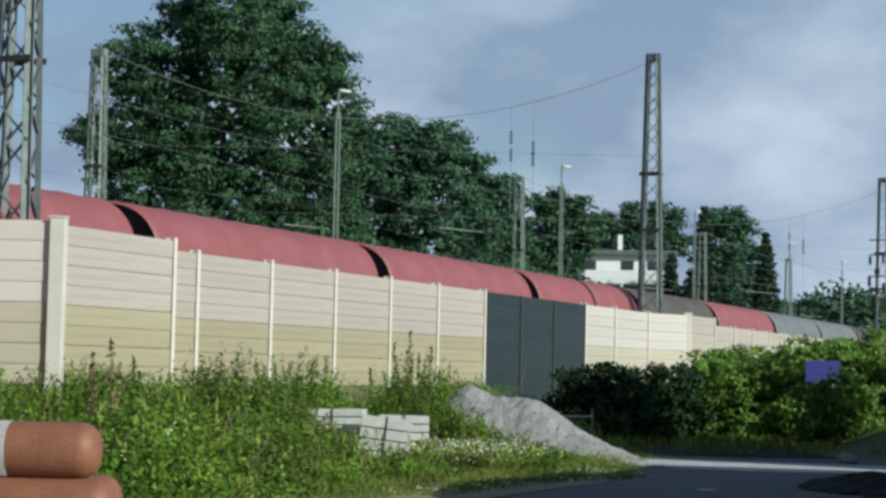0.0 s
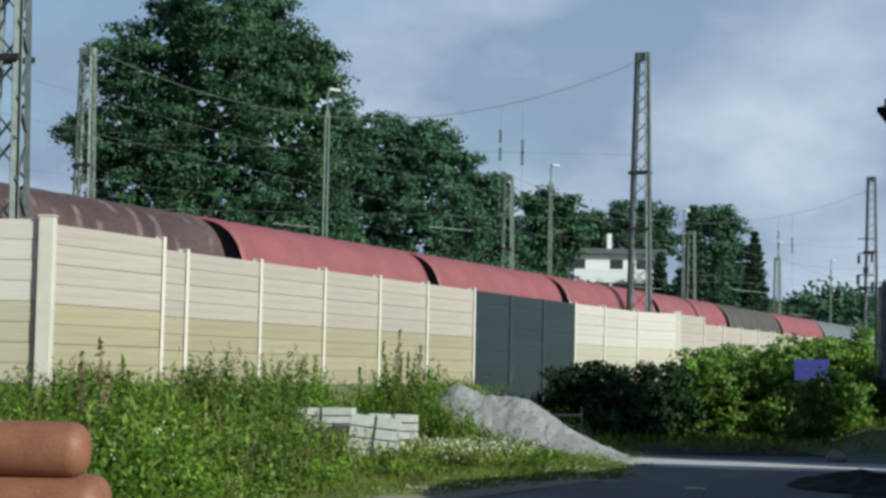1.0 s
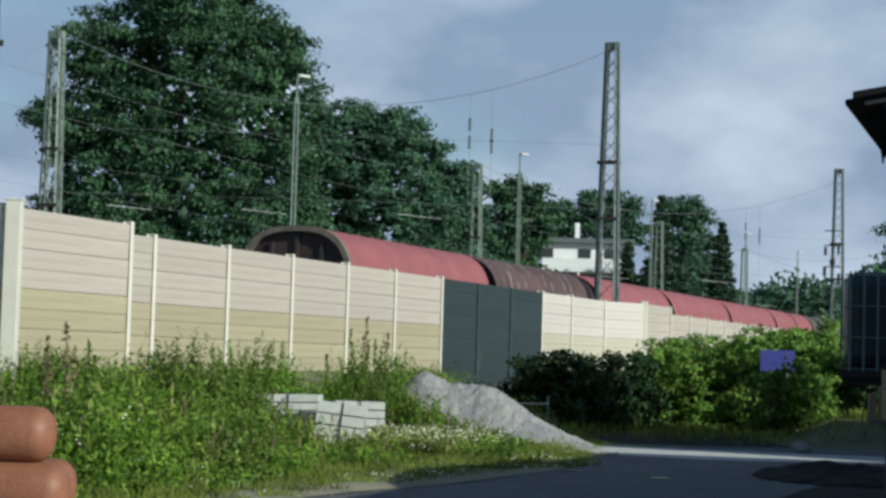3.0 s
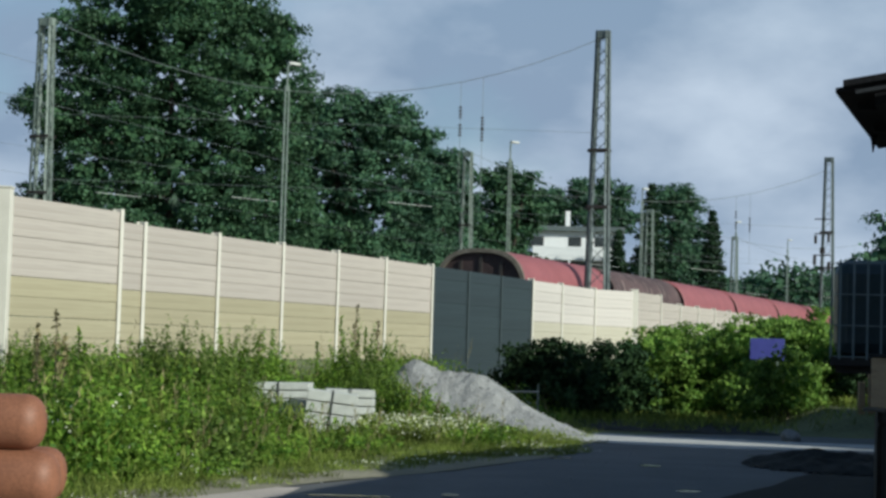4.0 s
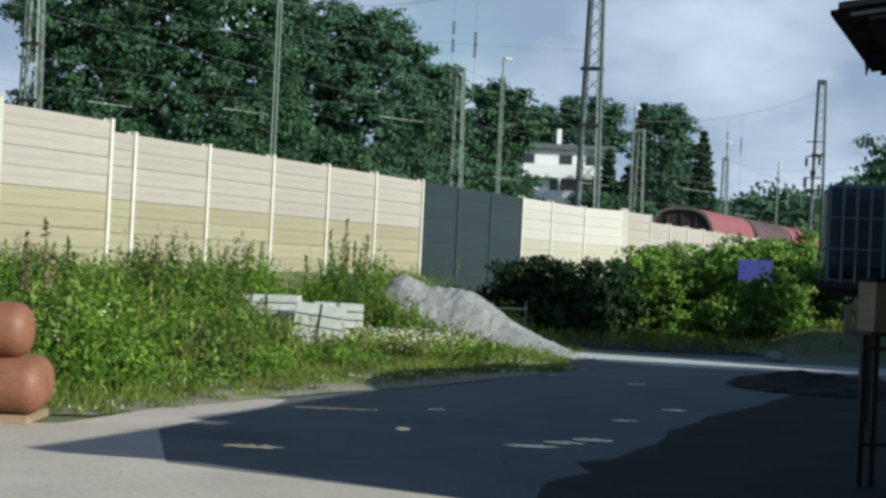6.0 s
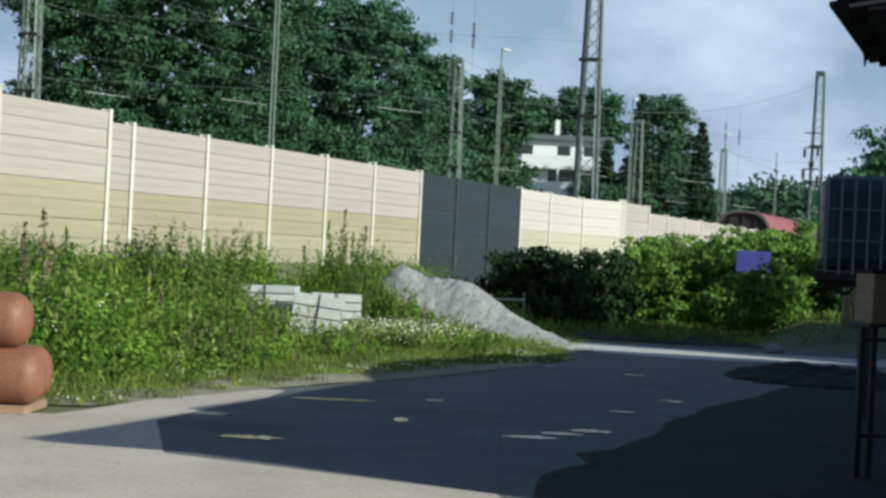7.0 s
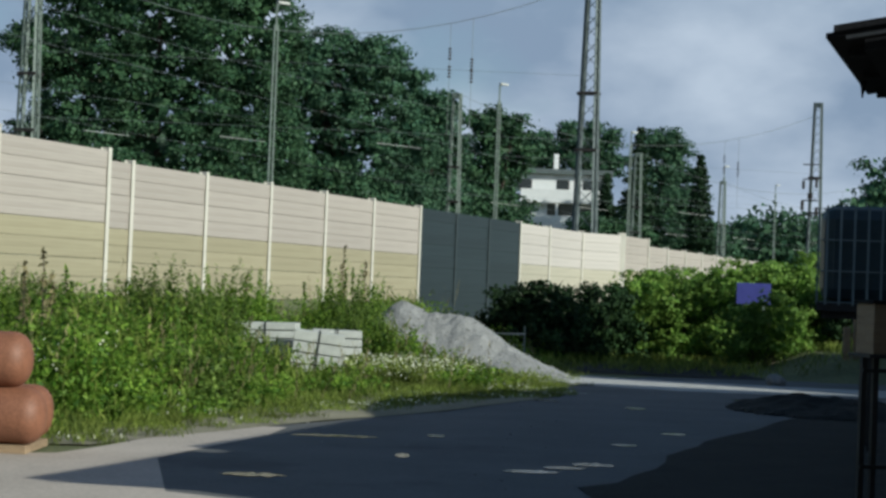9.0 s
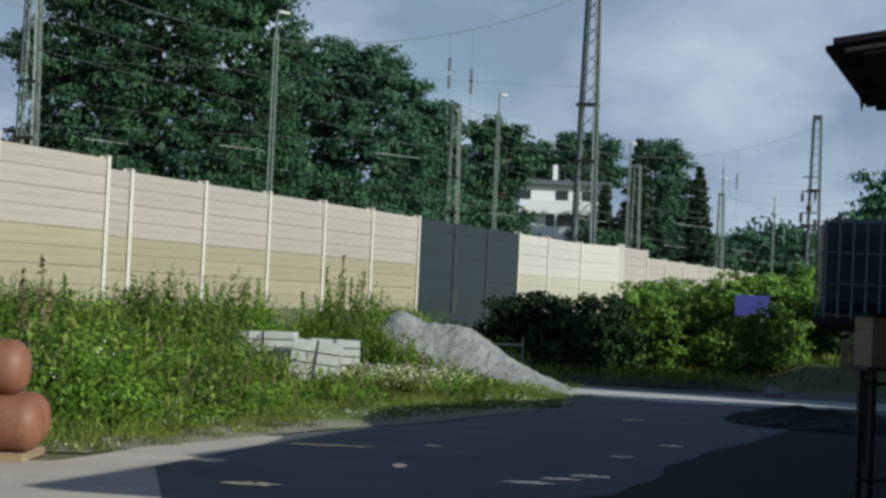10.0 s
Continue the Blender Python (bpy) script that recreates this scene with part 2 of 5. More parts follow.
M_PLASTER = mat("white_plaster", (0.74, 0.74, 0.73), (0.82, 0.82, 0.81), 0.8, 2, 40, 0.05)
M_GLASSDARK = mat("dark_window", (0.02, 0.025, 0.03), (0.04, 0.045, 0.05), 0.12, 2, 30, 0)
M_STAKE = mat("weathered_stake", (0.4, 0.4, 0.38), (0.6, 0.6, 0.56), 0.8, 3, 40, 0.1)
M_WATER = mat("puddle_water", (0.03, 0.03, 0.028), (0.05, 0.05, 0.045), 0.16, 2, 30, 0, spec=0.6)
L_BIG = leaf_mat("broad_leaves", (0.026, 0.066, 0.034), (0.07, 0.134, 0.06), 0.25)
L_MID = leaf_mat("woodland_leaves", (0.03, 0.076, 0.046), (0.086, 0.16, 0.084), 0.27)
L_SPRUCE = leaf_mat("spruce_needles", (0.015, 0.035, 0.018), (0.035, 0.07, 0.03), 0.1)
L_BUSH = leaf_mat("bright_shrub_leaves", (0.085, 0.17, 0.028), (0.24, 0.36, 0.07), 0.45, clump=1.0)
L_WEED = leaf_mat("weed_leaves", (0.055, 0.128, 0.016), (0.245, 0.36, 0.05), 0.45, clump=1.1)
# Leaf colour darkened for shrubs that stand in shade.
L_SHADED = leaf_mat("shade_darkened_leaves", (0.010, 0.027, 0.009), (0.029, 0.058, 0.017), 0.1, 0.75)
L_HERB = leaf_mat("dull_weed_leaves", (0.06, 0.11, 0.018), (0.20, 0.28, 0.055), 0.4, clump=0.9)
L_GRASS = leaf_mat("grass_blades", (0.095, 0.14, 0.024), (0.32, 0.38, 0.085), 0.5, clump=0.9)
L_FLOWER = leaf_mat("white_blossom", (0.55, 0.55, 0.40), (0.8, 0.8, 0.68), 0.3)
L_DRY = leaf_mat("dry_stalks", (0.16, 0.14, 0.07), (0.30, 0.26, 0.13), 0.2)


# ---- mesh helpers ----
def part(name, bm, material, parent=None, label=""):
    me = bpy.data.meshes.new(name)
    bm.to_mesh(me)
    bm.free()
    me.materials.append(material)
    ob = new(name, me)
    if parent:
        ob.parent = parent
    if label:
        ob["label"] = label
    return ob


def thing(name, m, label, category, group="", kind=""):
    ob = new(name)
    ob.empty_display_size = 0.2
    ob.matrix_world = m
    return tagged(ob, label, category, group, kind)


def shared(name, me, parent, m):
    ob = new(name, me)
    ob.parent = parent
    ob.matrix_basis = m
    return ob


def mesh(bm, name, material):
    me = bpy.data.meshes.new(name)
    bm.to_mesh(me)
    bm.free()
    me.materials.append(material)
    return me


def box(bm, lo, hi, bevel=0.0):
    c = [(a + b) / 2 for a, b in zip(lo, hi)]
    r = bmesh.ops.create_cube(bm, size=1.0, matrix=Matrix.Translation(c) @ Matrix.Diagonal((*[b - a for a, b in zip(lo, hi)], 1)))
    if bevel:
        edges = list({e for v in r["verts"] for e in v.link_edges})
        bmesh.ops.bevel(bm, geom=edges, offset=bevel, segments=2, affect="EDGES", profile=0.5)
    return bm


def beam(bm, a, b, w, h=None):
    """A straight bar of section w x h from a to b."""
    a, b = Vector(a), Vector(b)
    v = b - a
    m = Matrix.Translation((a + b) / 2) @ v.to_track_quat("Z", "Y").to_matrix().to_4x4() @ Matrix.Diagonal((w, h or w, v.length, 1))
    bmesh.ops.create_cube(bm, size=1.0, matrix=m)


def tube(bm, points, radii, sides=8):
    """A tapered tube through points, capped."""
    rings = []
    for i, (p, r) in enumerate(zip(points, radii)):
        p = Vector(p)
        v = Vector(points[min(i + 1, len(points) - 1)]) - Vector(points[max(i - 1, 0)])
        q = v.to_track_quat("Z", "Y")
        rings.append([bm.verts.new(p + q @ Vector((r * math.cos(k * math.tau / sides), r * math.sin(k * math.tau / sides), 0))) for k in range(sides)])
    for a, b in zip(rings, rings[1:]):
        for k in range(sides):
            bm.faces.new((a[k], a[(k + 1) % sides], b[(k + 1) % sides], b[k]))
    bm.faces.new(rings[0][::-1])
    bm.faces.new(rings[-1])


def B():
    return bmesh.new()


def leaf_mesh(name, centres, sizes, material, rng, upright=0.0, slim=0.55, facing=None):
    """Many small folded leaves in one mesh; upright > 0 stands them up as blades; facing: the way each leaf looks."""
    c = np.asarray(centres, float)
    k = len(c)
    s = np.asarray(sizes, float).reshape(-1, 1) * np.ones((k, 1))
    a = rng.normal(size=(k, 3))
    a[:, 2] += upright * 3
    a /= np.linalg.norm(a, axis=1, keepdims=True)
    b = np.cross(a, rng.normal(size=(k, 3)))
    b /= np.linalg.norm(b, axis=1, keepdims=True) + 1e-9
    n = np.cross(a, b)
    if facing is not None:
        n = np.asarray(facing, float)
        n = n / (np.linalg.norm(n, axis=1, keepdims=True) + 1e-9)
        a = np.cross(n, rng.normal(size=(k, 3)))
        a /= np.linalg.norm(a, axis=1, keepdims=True) + 1e-9
        b = np.cross(n, a)
        n = -n
    v = np.stack([c - a * s * 0.5, c + b * s * slim * 0.5 + n * s * 0.08, c + a * s * 0.5, c - b * s * slim * 0.5 + n * s * 0.08], 1).reshape(-1, 3)
    i = np.arange(k) * 4
    f = np.concatenate([np.stack([i, i + 1, i + 2], 1), np.stack([i, i + 2, i + 3], 1)])
    me = bpy.data.meshes.new(name)
    me.vertices.add(len(v))
    me.vertices.foreach_set("co", v.ravel())
    me.loops.add(f.size)
    me.loops.foreach_set("vertex_index", f.ravel())
    me.polygons.add(len(f))
    me.polygons.foreach_set("loop_start", np.arange(0, f.size, 3))
    me.polygons.foreach_set("loop_total", np.full(len(f), 3))
    me.update(calc_edges=True)
    me.materials.append(material)
    return me


# ---- ground ----
def build_ground():
    xs = sorted(set([-2500, -800, -300, -120, -60] + list(np.arange(-40, 61, 1.0)) + [90, 150, 300, 800, 2500]))
    ys = sorted(set([-2500, -600, -150, -60, -30, -12] + list(np.arange(-6, 131, 1.0)) + [160, 220, 320, 600, 1200, 3500]))
    verts = [(x, y, ground_z(x, y)) for y in ys for x in xs]
    w = len(xs)
    faces = [(j * w + i, j * w + i + 1, (j + 1) * w + i + 1, (j + 1) * w + i) for j in range(len(ys) - 1) for i in range(w - 1)]
    me = bpy.data.meshes.new("ground")
    me.from_pydata(verts, [], faces)
    me.materials.append(M_EARTH)
    for p in me.polygons:
        p.use_smooth = True
    tagged(new("ground", me), "turf and bare earth reaching to the horizon", "ground", kind="structure")


def strip(name, left, right, z, material, label, category, steps=40, wobble=0.12, kind="structure"):
    """A ground sheet between two polylines, its edges uneven."""
    def at(line, k):
        k *= len(line) - 1
        i = min(int(k), len(line) - 2)
        return Vector(line[i]).lerp(Vector(line[i + 1]), k - i)
    verts, faces = [], []
    for i in range(steps + 1):
        a, b = at(left, i / steps), at(right, i / steps)
        a = a + Vector((wobble * noise.noise((i * 0.9, 1.7, 0)), wobble * noise.noise((i * 0.7, 9.1, 0))))
        for j in range(7):
            p = a.lerp(b, j / 6)
            verts.append((p.x, p.y, z + ground_z(p.x, p.y)))
    for i in range(steps):
        for j in range(6):
            q = i * 7 + j
            faces.append((q, q + 1, q + 8, q + 7))
    me = bpy.data.meshes.new(name)
    me.from_pydata(verts, [], faces)
    me.materials.append(material)
    return tagged(new(name, me), label, category, kind=kind)


build_ground()
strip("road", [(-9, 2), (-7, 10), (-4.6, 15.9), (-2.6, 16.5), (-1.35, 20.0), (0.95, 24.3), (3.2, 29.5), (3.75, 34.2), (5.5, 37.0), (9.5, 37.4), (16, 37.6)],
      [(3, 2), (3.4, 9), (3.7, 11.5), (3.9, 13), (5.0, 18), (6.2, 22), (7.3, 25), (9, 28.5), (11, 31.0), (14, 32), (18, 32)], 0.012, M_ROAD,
      "worn grey asphalt and gravel yard road, base colour darkened for shade", "road", 60, 0.25)
# Pale sheet follows the shadow's edge: sunlight put into its colour.
strip("sunlit_road_edge", [(-9, 8), (-7.6, 10), (-4.6, 15.9), (-2.75, 16.6), (-1.75, 19.6), (-1.3, 20.4)],
      [(1.2, 8), (0.9, 12.3), (-1.5, 13.9), (-1.85, 16.4), (-1.05, 19.3), (-0.9, 20.4)], 0.018, M_SUNLIT_EDGE, "pale pinkish concrete edge, drawn along the sunlit part of the road", "pavement", 40, 0.12)
# Pale sheet laid over a band of sun between two shadows.
strip("sunlit_strip", [(2.3, 36.9), (4.0, 36.6), (5.7, 35.6), (7.4, 34.8), (9.1, 34.4), (12.5, 34.2)],
      [(2.6, 33.3), (3.9, 32.4), (5.3, 31.5), (7.0, 31.6), (8.6, 31.8), (12.5, 31.6)], 0.02, M_SUNLIT_GRIT, "pale grit strip where sun crosses the road, light put in its colour", "gravel", 40, 0.3)
# Near-black sheet over ground that lies in the shed's shade.
strip("shaded_verge", [(1.0, 2), (0.9, 9), (1.1, 12.5), (1.9, 15.0), (3.0, 18.5), (4.4, 22.0), (5.9, 25.5), (7.6, 29.4), (9.5, 30.6)],
      [(9, 2), (9, 9), (9.2, 12), (9.6, 15.5), (10, 18.5), (10.6, 22), (11, 25.5), (11.4, 28), (12.4, 30.4)], 0.02, M_SHADE_SOIL, "near-black ground sheet beside the shed, its shade put in the colour", "soil", 40, 0.22)
strip("bare_margin", [(-3.4, 17.3), (-2.5, 19.6), (-1.2, 22.4), (0.2, 25.2), (1.8, 28.4), (2.9, 31.0)],
      [(-2.6, 17.4), (-1.25, 20.2), (0.1, 22.6), (1.1, 24.6), (2.4, 27.4), (3.4, 30.2)], 0.02, M_DIRT, "bare dusty earth along the edge of the road", "earth", 40, 0.35)
# Dark sheet deepens the shaded ground before the shrubs.
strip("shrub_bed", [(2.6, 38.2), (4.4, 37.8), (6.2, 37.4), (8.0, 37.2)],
      [(2.0, 45.5), (4.4, 46.0), (6.4, 45.4), (8.2, 44.0)], 0.02, M_SHADE_SOIL, "dark ground sheet before the shrubs, standing in for shade", "soil", 30, 0.3)
strip("track_bed", [tuple(T(s, 18.3).xy) for s in (-80, 60, 160, 420)], [tuple(T(s, 38).xy) for s in (-80, 60, 160, 420)], 0.02, M_BALLAST,
      "brown ballast under several railway tracks", "track bed", 40, 0.1)


# ---- noise barrier along the railway ----
def build_barrier():
    turn = TRACK_TURN + 90      # local x along a straight bay of the wall
    B_H = 0.315
    cache = {}

    def board(length, tan, bright):
        key = (round(length, 2), tan, bright)
        if key not in cache:
            bm = B()
            box(bm, (0.02, -0.05, 0.002), (length - 0.02, 0.05, B_H - 0.002), 0.008)
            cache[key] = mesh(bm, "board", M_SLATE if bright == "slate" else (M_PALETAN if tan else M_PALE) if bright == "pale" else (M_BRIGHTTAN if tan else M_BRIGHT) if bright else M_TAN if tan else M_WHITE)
        return cache[key]

    def bay(p, q, top, base=1.24, rows=8, bright=False):
        p, q = Vector(p), Vector(q)
        v = q - p
        length = v.xy.length
        m = pose(p.x, p.y, 0, 0, 0, math.degrees(math.atan2(v.y, v.x)))
        ob = thing("barrier_bay", m, "noise barrier bay of dark slate-grey boards" if bright == "slate" else "noise barrier bay, cream boards over tan boards, mossy plinth", "noise barrier", "bays of the noise barrier")
        h = (top - base) / rows
        for k in range(rows):
            tan = k < rows // 2
            gap = -0.006 if bright == "slate" else 0.005 if k % 2 == 0 else 0.0
            shared("board", board(length, tan, bright), ob, pose(0, -0.008 * (k % 2), base + k * h + gap) @ Matrix.Diagonal((1, 1, (h - gap) / B_H, 1)))
        bm = B()
        box(bm, (0.01, -0.07, 0.0), (length - 0.01, 0.07, base - 0.004), 0.01)
        part("plinth", bm, M_SLATE if bright == "slate" else M_PLINTH, ob)
        return ob

    def post(p, top, w=0.11, thick=False, paint=M_POST):
        """Rolled H section, with a cap plate on the heavy corner ones."""
        ob = thing("barrier_post", pose(p[0], p[1], 0, 0, 0, 0 if thick else turn), "dark slate-grey steel post of the noise barrier" if paint is M_SLATEPOST else "cream-painted steel post of the noise barrier" if not thick else "thick cream-painted corner post of a barrier", "post", "posts of the noise barrier")
        bm = B()
        if thick:
            box(bm, (-0.13, -0.13, 0), (0.13, 0.13, top), 0.012)
            part("shaft", bm, M_POST, ob)
            bm = B()
            box(bm, (-0.145, -0.145, top), (0.145, 0.145, top + 0.03), 0.006)
            part("cap", bm, M_POST, ob)
        else:
            for y in (-0.09, 0.075):
                bm2 = B()
                box(bm2, (-w / 2, y, 0), (w / 2, y + 0.015, top))
                part("flange", bm2, paint, ob)
            box(bm, (-0.006, -0.075, 0), (0.006, 0.075, top))
            part("web", bm, paint, ob)

    def W(s, d=WALL_D):
        p = T(s, d)
        return (p.x, p.y, 0)

    low, mid, high = 3.50, 3.75, 3.93
    # bay set square to the camera beside the near mast, then the tall bay
    c0 = W(26.05)
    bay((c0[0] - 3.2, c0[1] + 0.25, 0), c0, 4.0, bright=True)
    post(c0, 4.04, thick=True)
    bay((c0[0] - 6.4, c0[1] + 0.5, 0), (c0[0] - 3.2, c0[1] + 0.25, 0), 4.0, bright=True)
    post((c0[0] - 3.2, c0[1] + 0.25), 4.0)
    bay(W(26.05), W(29.7), 3.93)
    post(W(29.7), 3.98)
    line = [29.7, 30.57, 33.55, 36.55, 39.5, 42.4, 45.6, 48.4, 51.2, 54.15, 57.2, 61.0]
    for a, b in zip(line, line[1:]):
        slate = 45.5 < a < 54.0
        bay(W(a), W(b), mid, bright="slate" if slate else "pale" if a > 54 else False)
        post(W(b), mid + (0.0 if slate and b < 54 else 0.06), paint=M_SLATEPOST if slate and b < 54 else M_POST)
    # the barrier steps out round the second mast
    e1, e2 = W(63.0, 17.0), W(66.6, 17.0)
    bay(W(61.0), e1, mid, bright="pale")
    post(e1, mid + 0.06, thick=True)
    bay(e1, e2, mid)
    post(e2, mid + 0.04)
    s = 66.6
    while s < 150:
        bay(W(s, 17.0), W(s + 3, 17.0), low if s < 110 else low)
        post(W(s + 3, 17.0), low + 0.06)
        s += 3


build_barrier()


# ---- tracks ----
def build_track(d, z):
    ob = thing("railway_track", Matrix.Translation(T(150, d, 0)) @ pose(0, 0, 0, 0, 0, TRACK_TURN), "steel rails on concrete sleepers in brown ballast", "railway track", "railway tracks")
    for x in (-0.75, 0.75):
        bm = B()
        box(bm, (x - 0.035, -230, z - 0.05), (x + 0.035, 270, z))
        box(bm, (x - 0.07, -230, z - 0.17), (x + 0.07, 270, z - 0.15))
        box(bm, (x - 0.012, -230, z - 0.15), (x + 0.012, 270, z - 0.05))
        part("rail", bm, M_SOOT, ob)
    bm = B()
    vs, fs = [], []
    for k in range(-230, 270):
        b = len(vs)
        y0 = k * 0.65 * 1.0
        for dz in (z - 0.35, z - 0.17):
            vs += [(-1.3, y0 - 0.13, dz), (1.3, y0 - 0.13, dz), (1.3, y0 + 0.13, dz), (-1.3, y0 + 0.13, dz)]
        fs += [(b + 4, b + 5, b + 6, b + 7), (b, b + 1, b + 5, b + 4), (b + 1, b + 2, b + 6, b + 5), (b + 2, b + 3, b + 7, b + 6), (b + 3, b, b + 4, b + 7)]
    bm.free()
    me = bpy.data.meshes.new("sleepers")
    me.from_pydata(vs, [], fs)
    me.materials.append(M_BLOCK)
    o = new("sleepers", me)
    o.parent = ob
    tagged(o, kind="stuff")


for d_track in (TRACK_D, 25.5, 30.8, 34.8):
    build_track(d_track, RAIL)


# ---- goods train ----
WAGON, HALF = 11.35, 1.6


def arch(half, low, crest, n=18):
    pts = []
    for k in range(n + 1):
        a = math.pi * k / n
        c, s_ = math.cos(a), math.sin(a)
        pts.append((half * math.copysign(abs(c) ** 0.72, c), low + (crest - low) * abs(s_) ** 0.86))
    return pts


def build_wagon(hood_mat, label, tail=False, seam=None):
    """Flat wagon with an arched tarpaulin hood; origin on the rails, y along the track."""
    ob = thing("goods_wagon", Matrix(), label, "goods wagon", "wagons of the goods train")
    L2 = WAGON / 2 - 0.42
    bm = B()
    rings = []
    ys = [-L2, -L2 + 0.07, -L2 + 0.14]
    k = -L2 + 0.6
    while k < L2 - 0.3:
        ys += [k]
        k += 0.55
    ys += [L2 - 0.14, L2 - 0.07, L2]
    for i, y in enumerate(ys):
        e = min(i, len(ys) - 1 - i)
        swell = -0.05 if e == 0 else 0.015 if e == 1 else 0.0 if e == 2 else (0.012 if i % 2 else -0.012)
        prof = [(HALF + swell, 1.15)] + arch(HALF + swell, 2.75, 4.2 + swell) + [(-HALF - swell, 1.15)]
        rings.append([bm.verts.new((x, y, z)) for x, z in prof])
    for a, b in zip(rings, rings[1:]):
        for q in range(len(a) - 1):
            f = bm.faces.new((a[q], a[q + 1], b[q + 1], b[q]))
            f.smooth = True
    part("hood", bm, hood_mat, ob)
    if seam is not None:
        bm = B()
        loops = []
        for y, grow in ((seam - 0.05, 0.012), (seam - 0.04, 0.05), (seam + 0.04, 0.05), (seam + 0.05, 0.012)):
            prof = [(HALF + grow, 1.15)] + arch(HALF + grow, 2.75, 4.2 + grow) + [(-HALF - grow, 1.15)]
            loops.append([bm.verts.new((x, y, z)) for x, z in prof])
        for a, b in zip(loops, loops[1:]):
            for q in range(len(a) - 1):
                bm.faces.new((a[q], a[q + 1], b[q + 1], b[q]))
        part("hood_seam", bm, M_ENDWALL, ob, "dark lap where two hood sections meet")
    for y in (-L2 + 0.12, L2 - 0.12):
        bm = B()
        prof = [(HALF - 0.05, 1.15)] + arch(HALF - 0.05, 2.72, 4.12) + [(-HALF + 0.05, 1.15)]
        a = [bm.verts.new((x, y - 0.03, z)) for x, z in prof]
        b = [bm.verts.new((x, y + 0.03, z)) for x, z in prof]
        bm.faces.new(a)
        bm.faces.new(b[::-1])
        for q in range(len(a)):
            bm.faces.new((a[q], b[q], b[(q + 1) % len(a)], a[(q + 1) % len(a)]))
        w = part("end_wall", bm, M_ENDWALL, ob, "grimy dark brown end wall")
        for x in (-0.72, 0.0, 0.72):
            bm = B()
            sgn = -1 if y < 0 else 1
            box(bm, (x - 0.05, min(y, y + sgn * 0.09), 1.2), (x + 0.05, max(y, y + sgn * 0.09), 4.02 - 0.3 * abs(x)))
            part("stiffener", bm, M_SOOT, w)
    if tail:
        bm = B()
        outer, inner = arch(HALF + 0.02, 2.75, 4.23, 24), arch(HALF - 0.11, 2.72, 4.09, 24)
        loops = [[bm.verts.new((x, y, z)) for x, z in prof] for prof, y in ((outer, -L2 - 0.05), (outer, -L2 + 0.10), (inner, -L2 + 0.10), (inner, -L2 - 0.05))]
        for a, b in zip(loops, loops[1:] + loops[:1]):
            for q in range(len(a) - 1):
                bm.faces.new((a[q], a[q + 1], b[q + 1], b[q]))
        bmesh.ops.recalc_face_normals(bm, faces=bm.faces)
        part("end_frame", bm, M_RIM, ob, "worn grey-brown end frame")
    bm = B()
    box(bm, (-1.3, -L2, 0.85), (1.3, L2, 1.15))
    part("underframe", bm, M_SOOT, ob)
    for y in (-3.8, 3.8):
        bm = B()
        for x in (-1.0, 1.0):
            box(bm, (x - 0.08, y - 1.25, 0.42), (x + 0.08, y + 1.25, 0.78), 0.03)
        box(bm, (-1.0, y - 0.2, 0.5), (1.0, y + 0.2, 0.8))
        bogie = part("bogie", bm, M_SOOT, ob)
        for yy in (y - 0.9, y + 0.9):
            bm = B()
            for x in (-0.75, 0.75):
                bmesh.ops.create_cone(bm, cap_ends=True, segments=20, radius1=0.46, radius2=0.46, depth=0.13, matrix=pose(x, yy, 0.46, 0, 90, 0))
            bmesh.ops.create_cone(bm, cap_ends=True, segments=10, radius1=0.08, radius2=0.08, depth=1.5, matrix=pose(0, yy, 0.46, 0, 90, 0))
            part("wheelset", bm, M_SOOT, bogie)
    for y in (-L2 - 0.24, L2 + 0.24):
        for x in (-0.87, 0.87):
            bm = B()
            bmesh.ops.create_cone(bm, cap_ends=True, segments=14, radius1=0.2, radius2=0.2, depth=0.06, matrix=pose(x, y, 1.06, 90, 0, 0))
            bmesh.ops.create_cone(bm, cap_ends=True, segments=10, radius1=0.07, radius2=0.07, depth=0.5, matrix=pose(x, y * 0.965, 1.06, 90, 0, 0))
            part("buffer", bm, M_SOOT, ob)
    return ob


RED_L, BROWN_L = "flat goods wagon under a faded red tarpaulin hood", "flat goods wagon under a soot-stained brown tarpaulin hood"
DARK_L, GREY_L = "flat goods wagon under a dark olive tarpaulin hood", "flat goods wagon under a grey tarpaulin hood"
TRAIN_ROW = "RBRRRSDRGGDRDRRD"
protos = {"R": build_wagon(M_RED, RED_L), "B": build_wagon(M_BROWN, BROWN_L), "S": build_wagon(M_RED, RED_L, seam=0.2), "D": build_wagon(M_OLIVE, DARK_L), "G": build_wagon(M_GREY, GREY_L)}
wagons, used = [build_wagon(M_RED, "last flat goods wagon under a faded red tarpaulin hood", True)], set()
for key in TRAIN_ROW[1:]:
    wagons.append(protos[key] if key not in used else copy_thing(protos[key], Matrix()))
    used.add(key)


# ---- masts, lamps and wires ----
NARROW = 0.5     # depth of a mast along the track, of its width


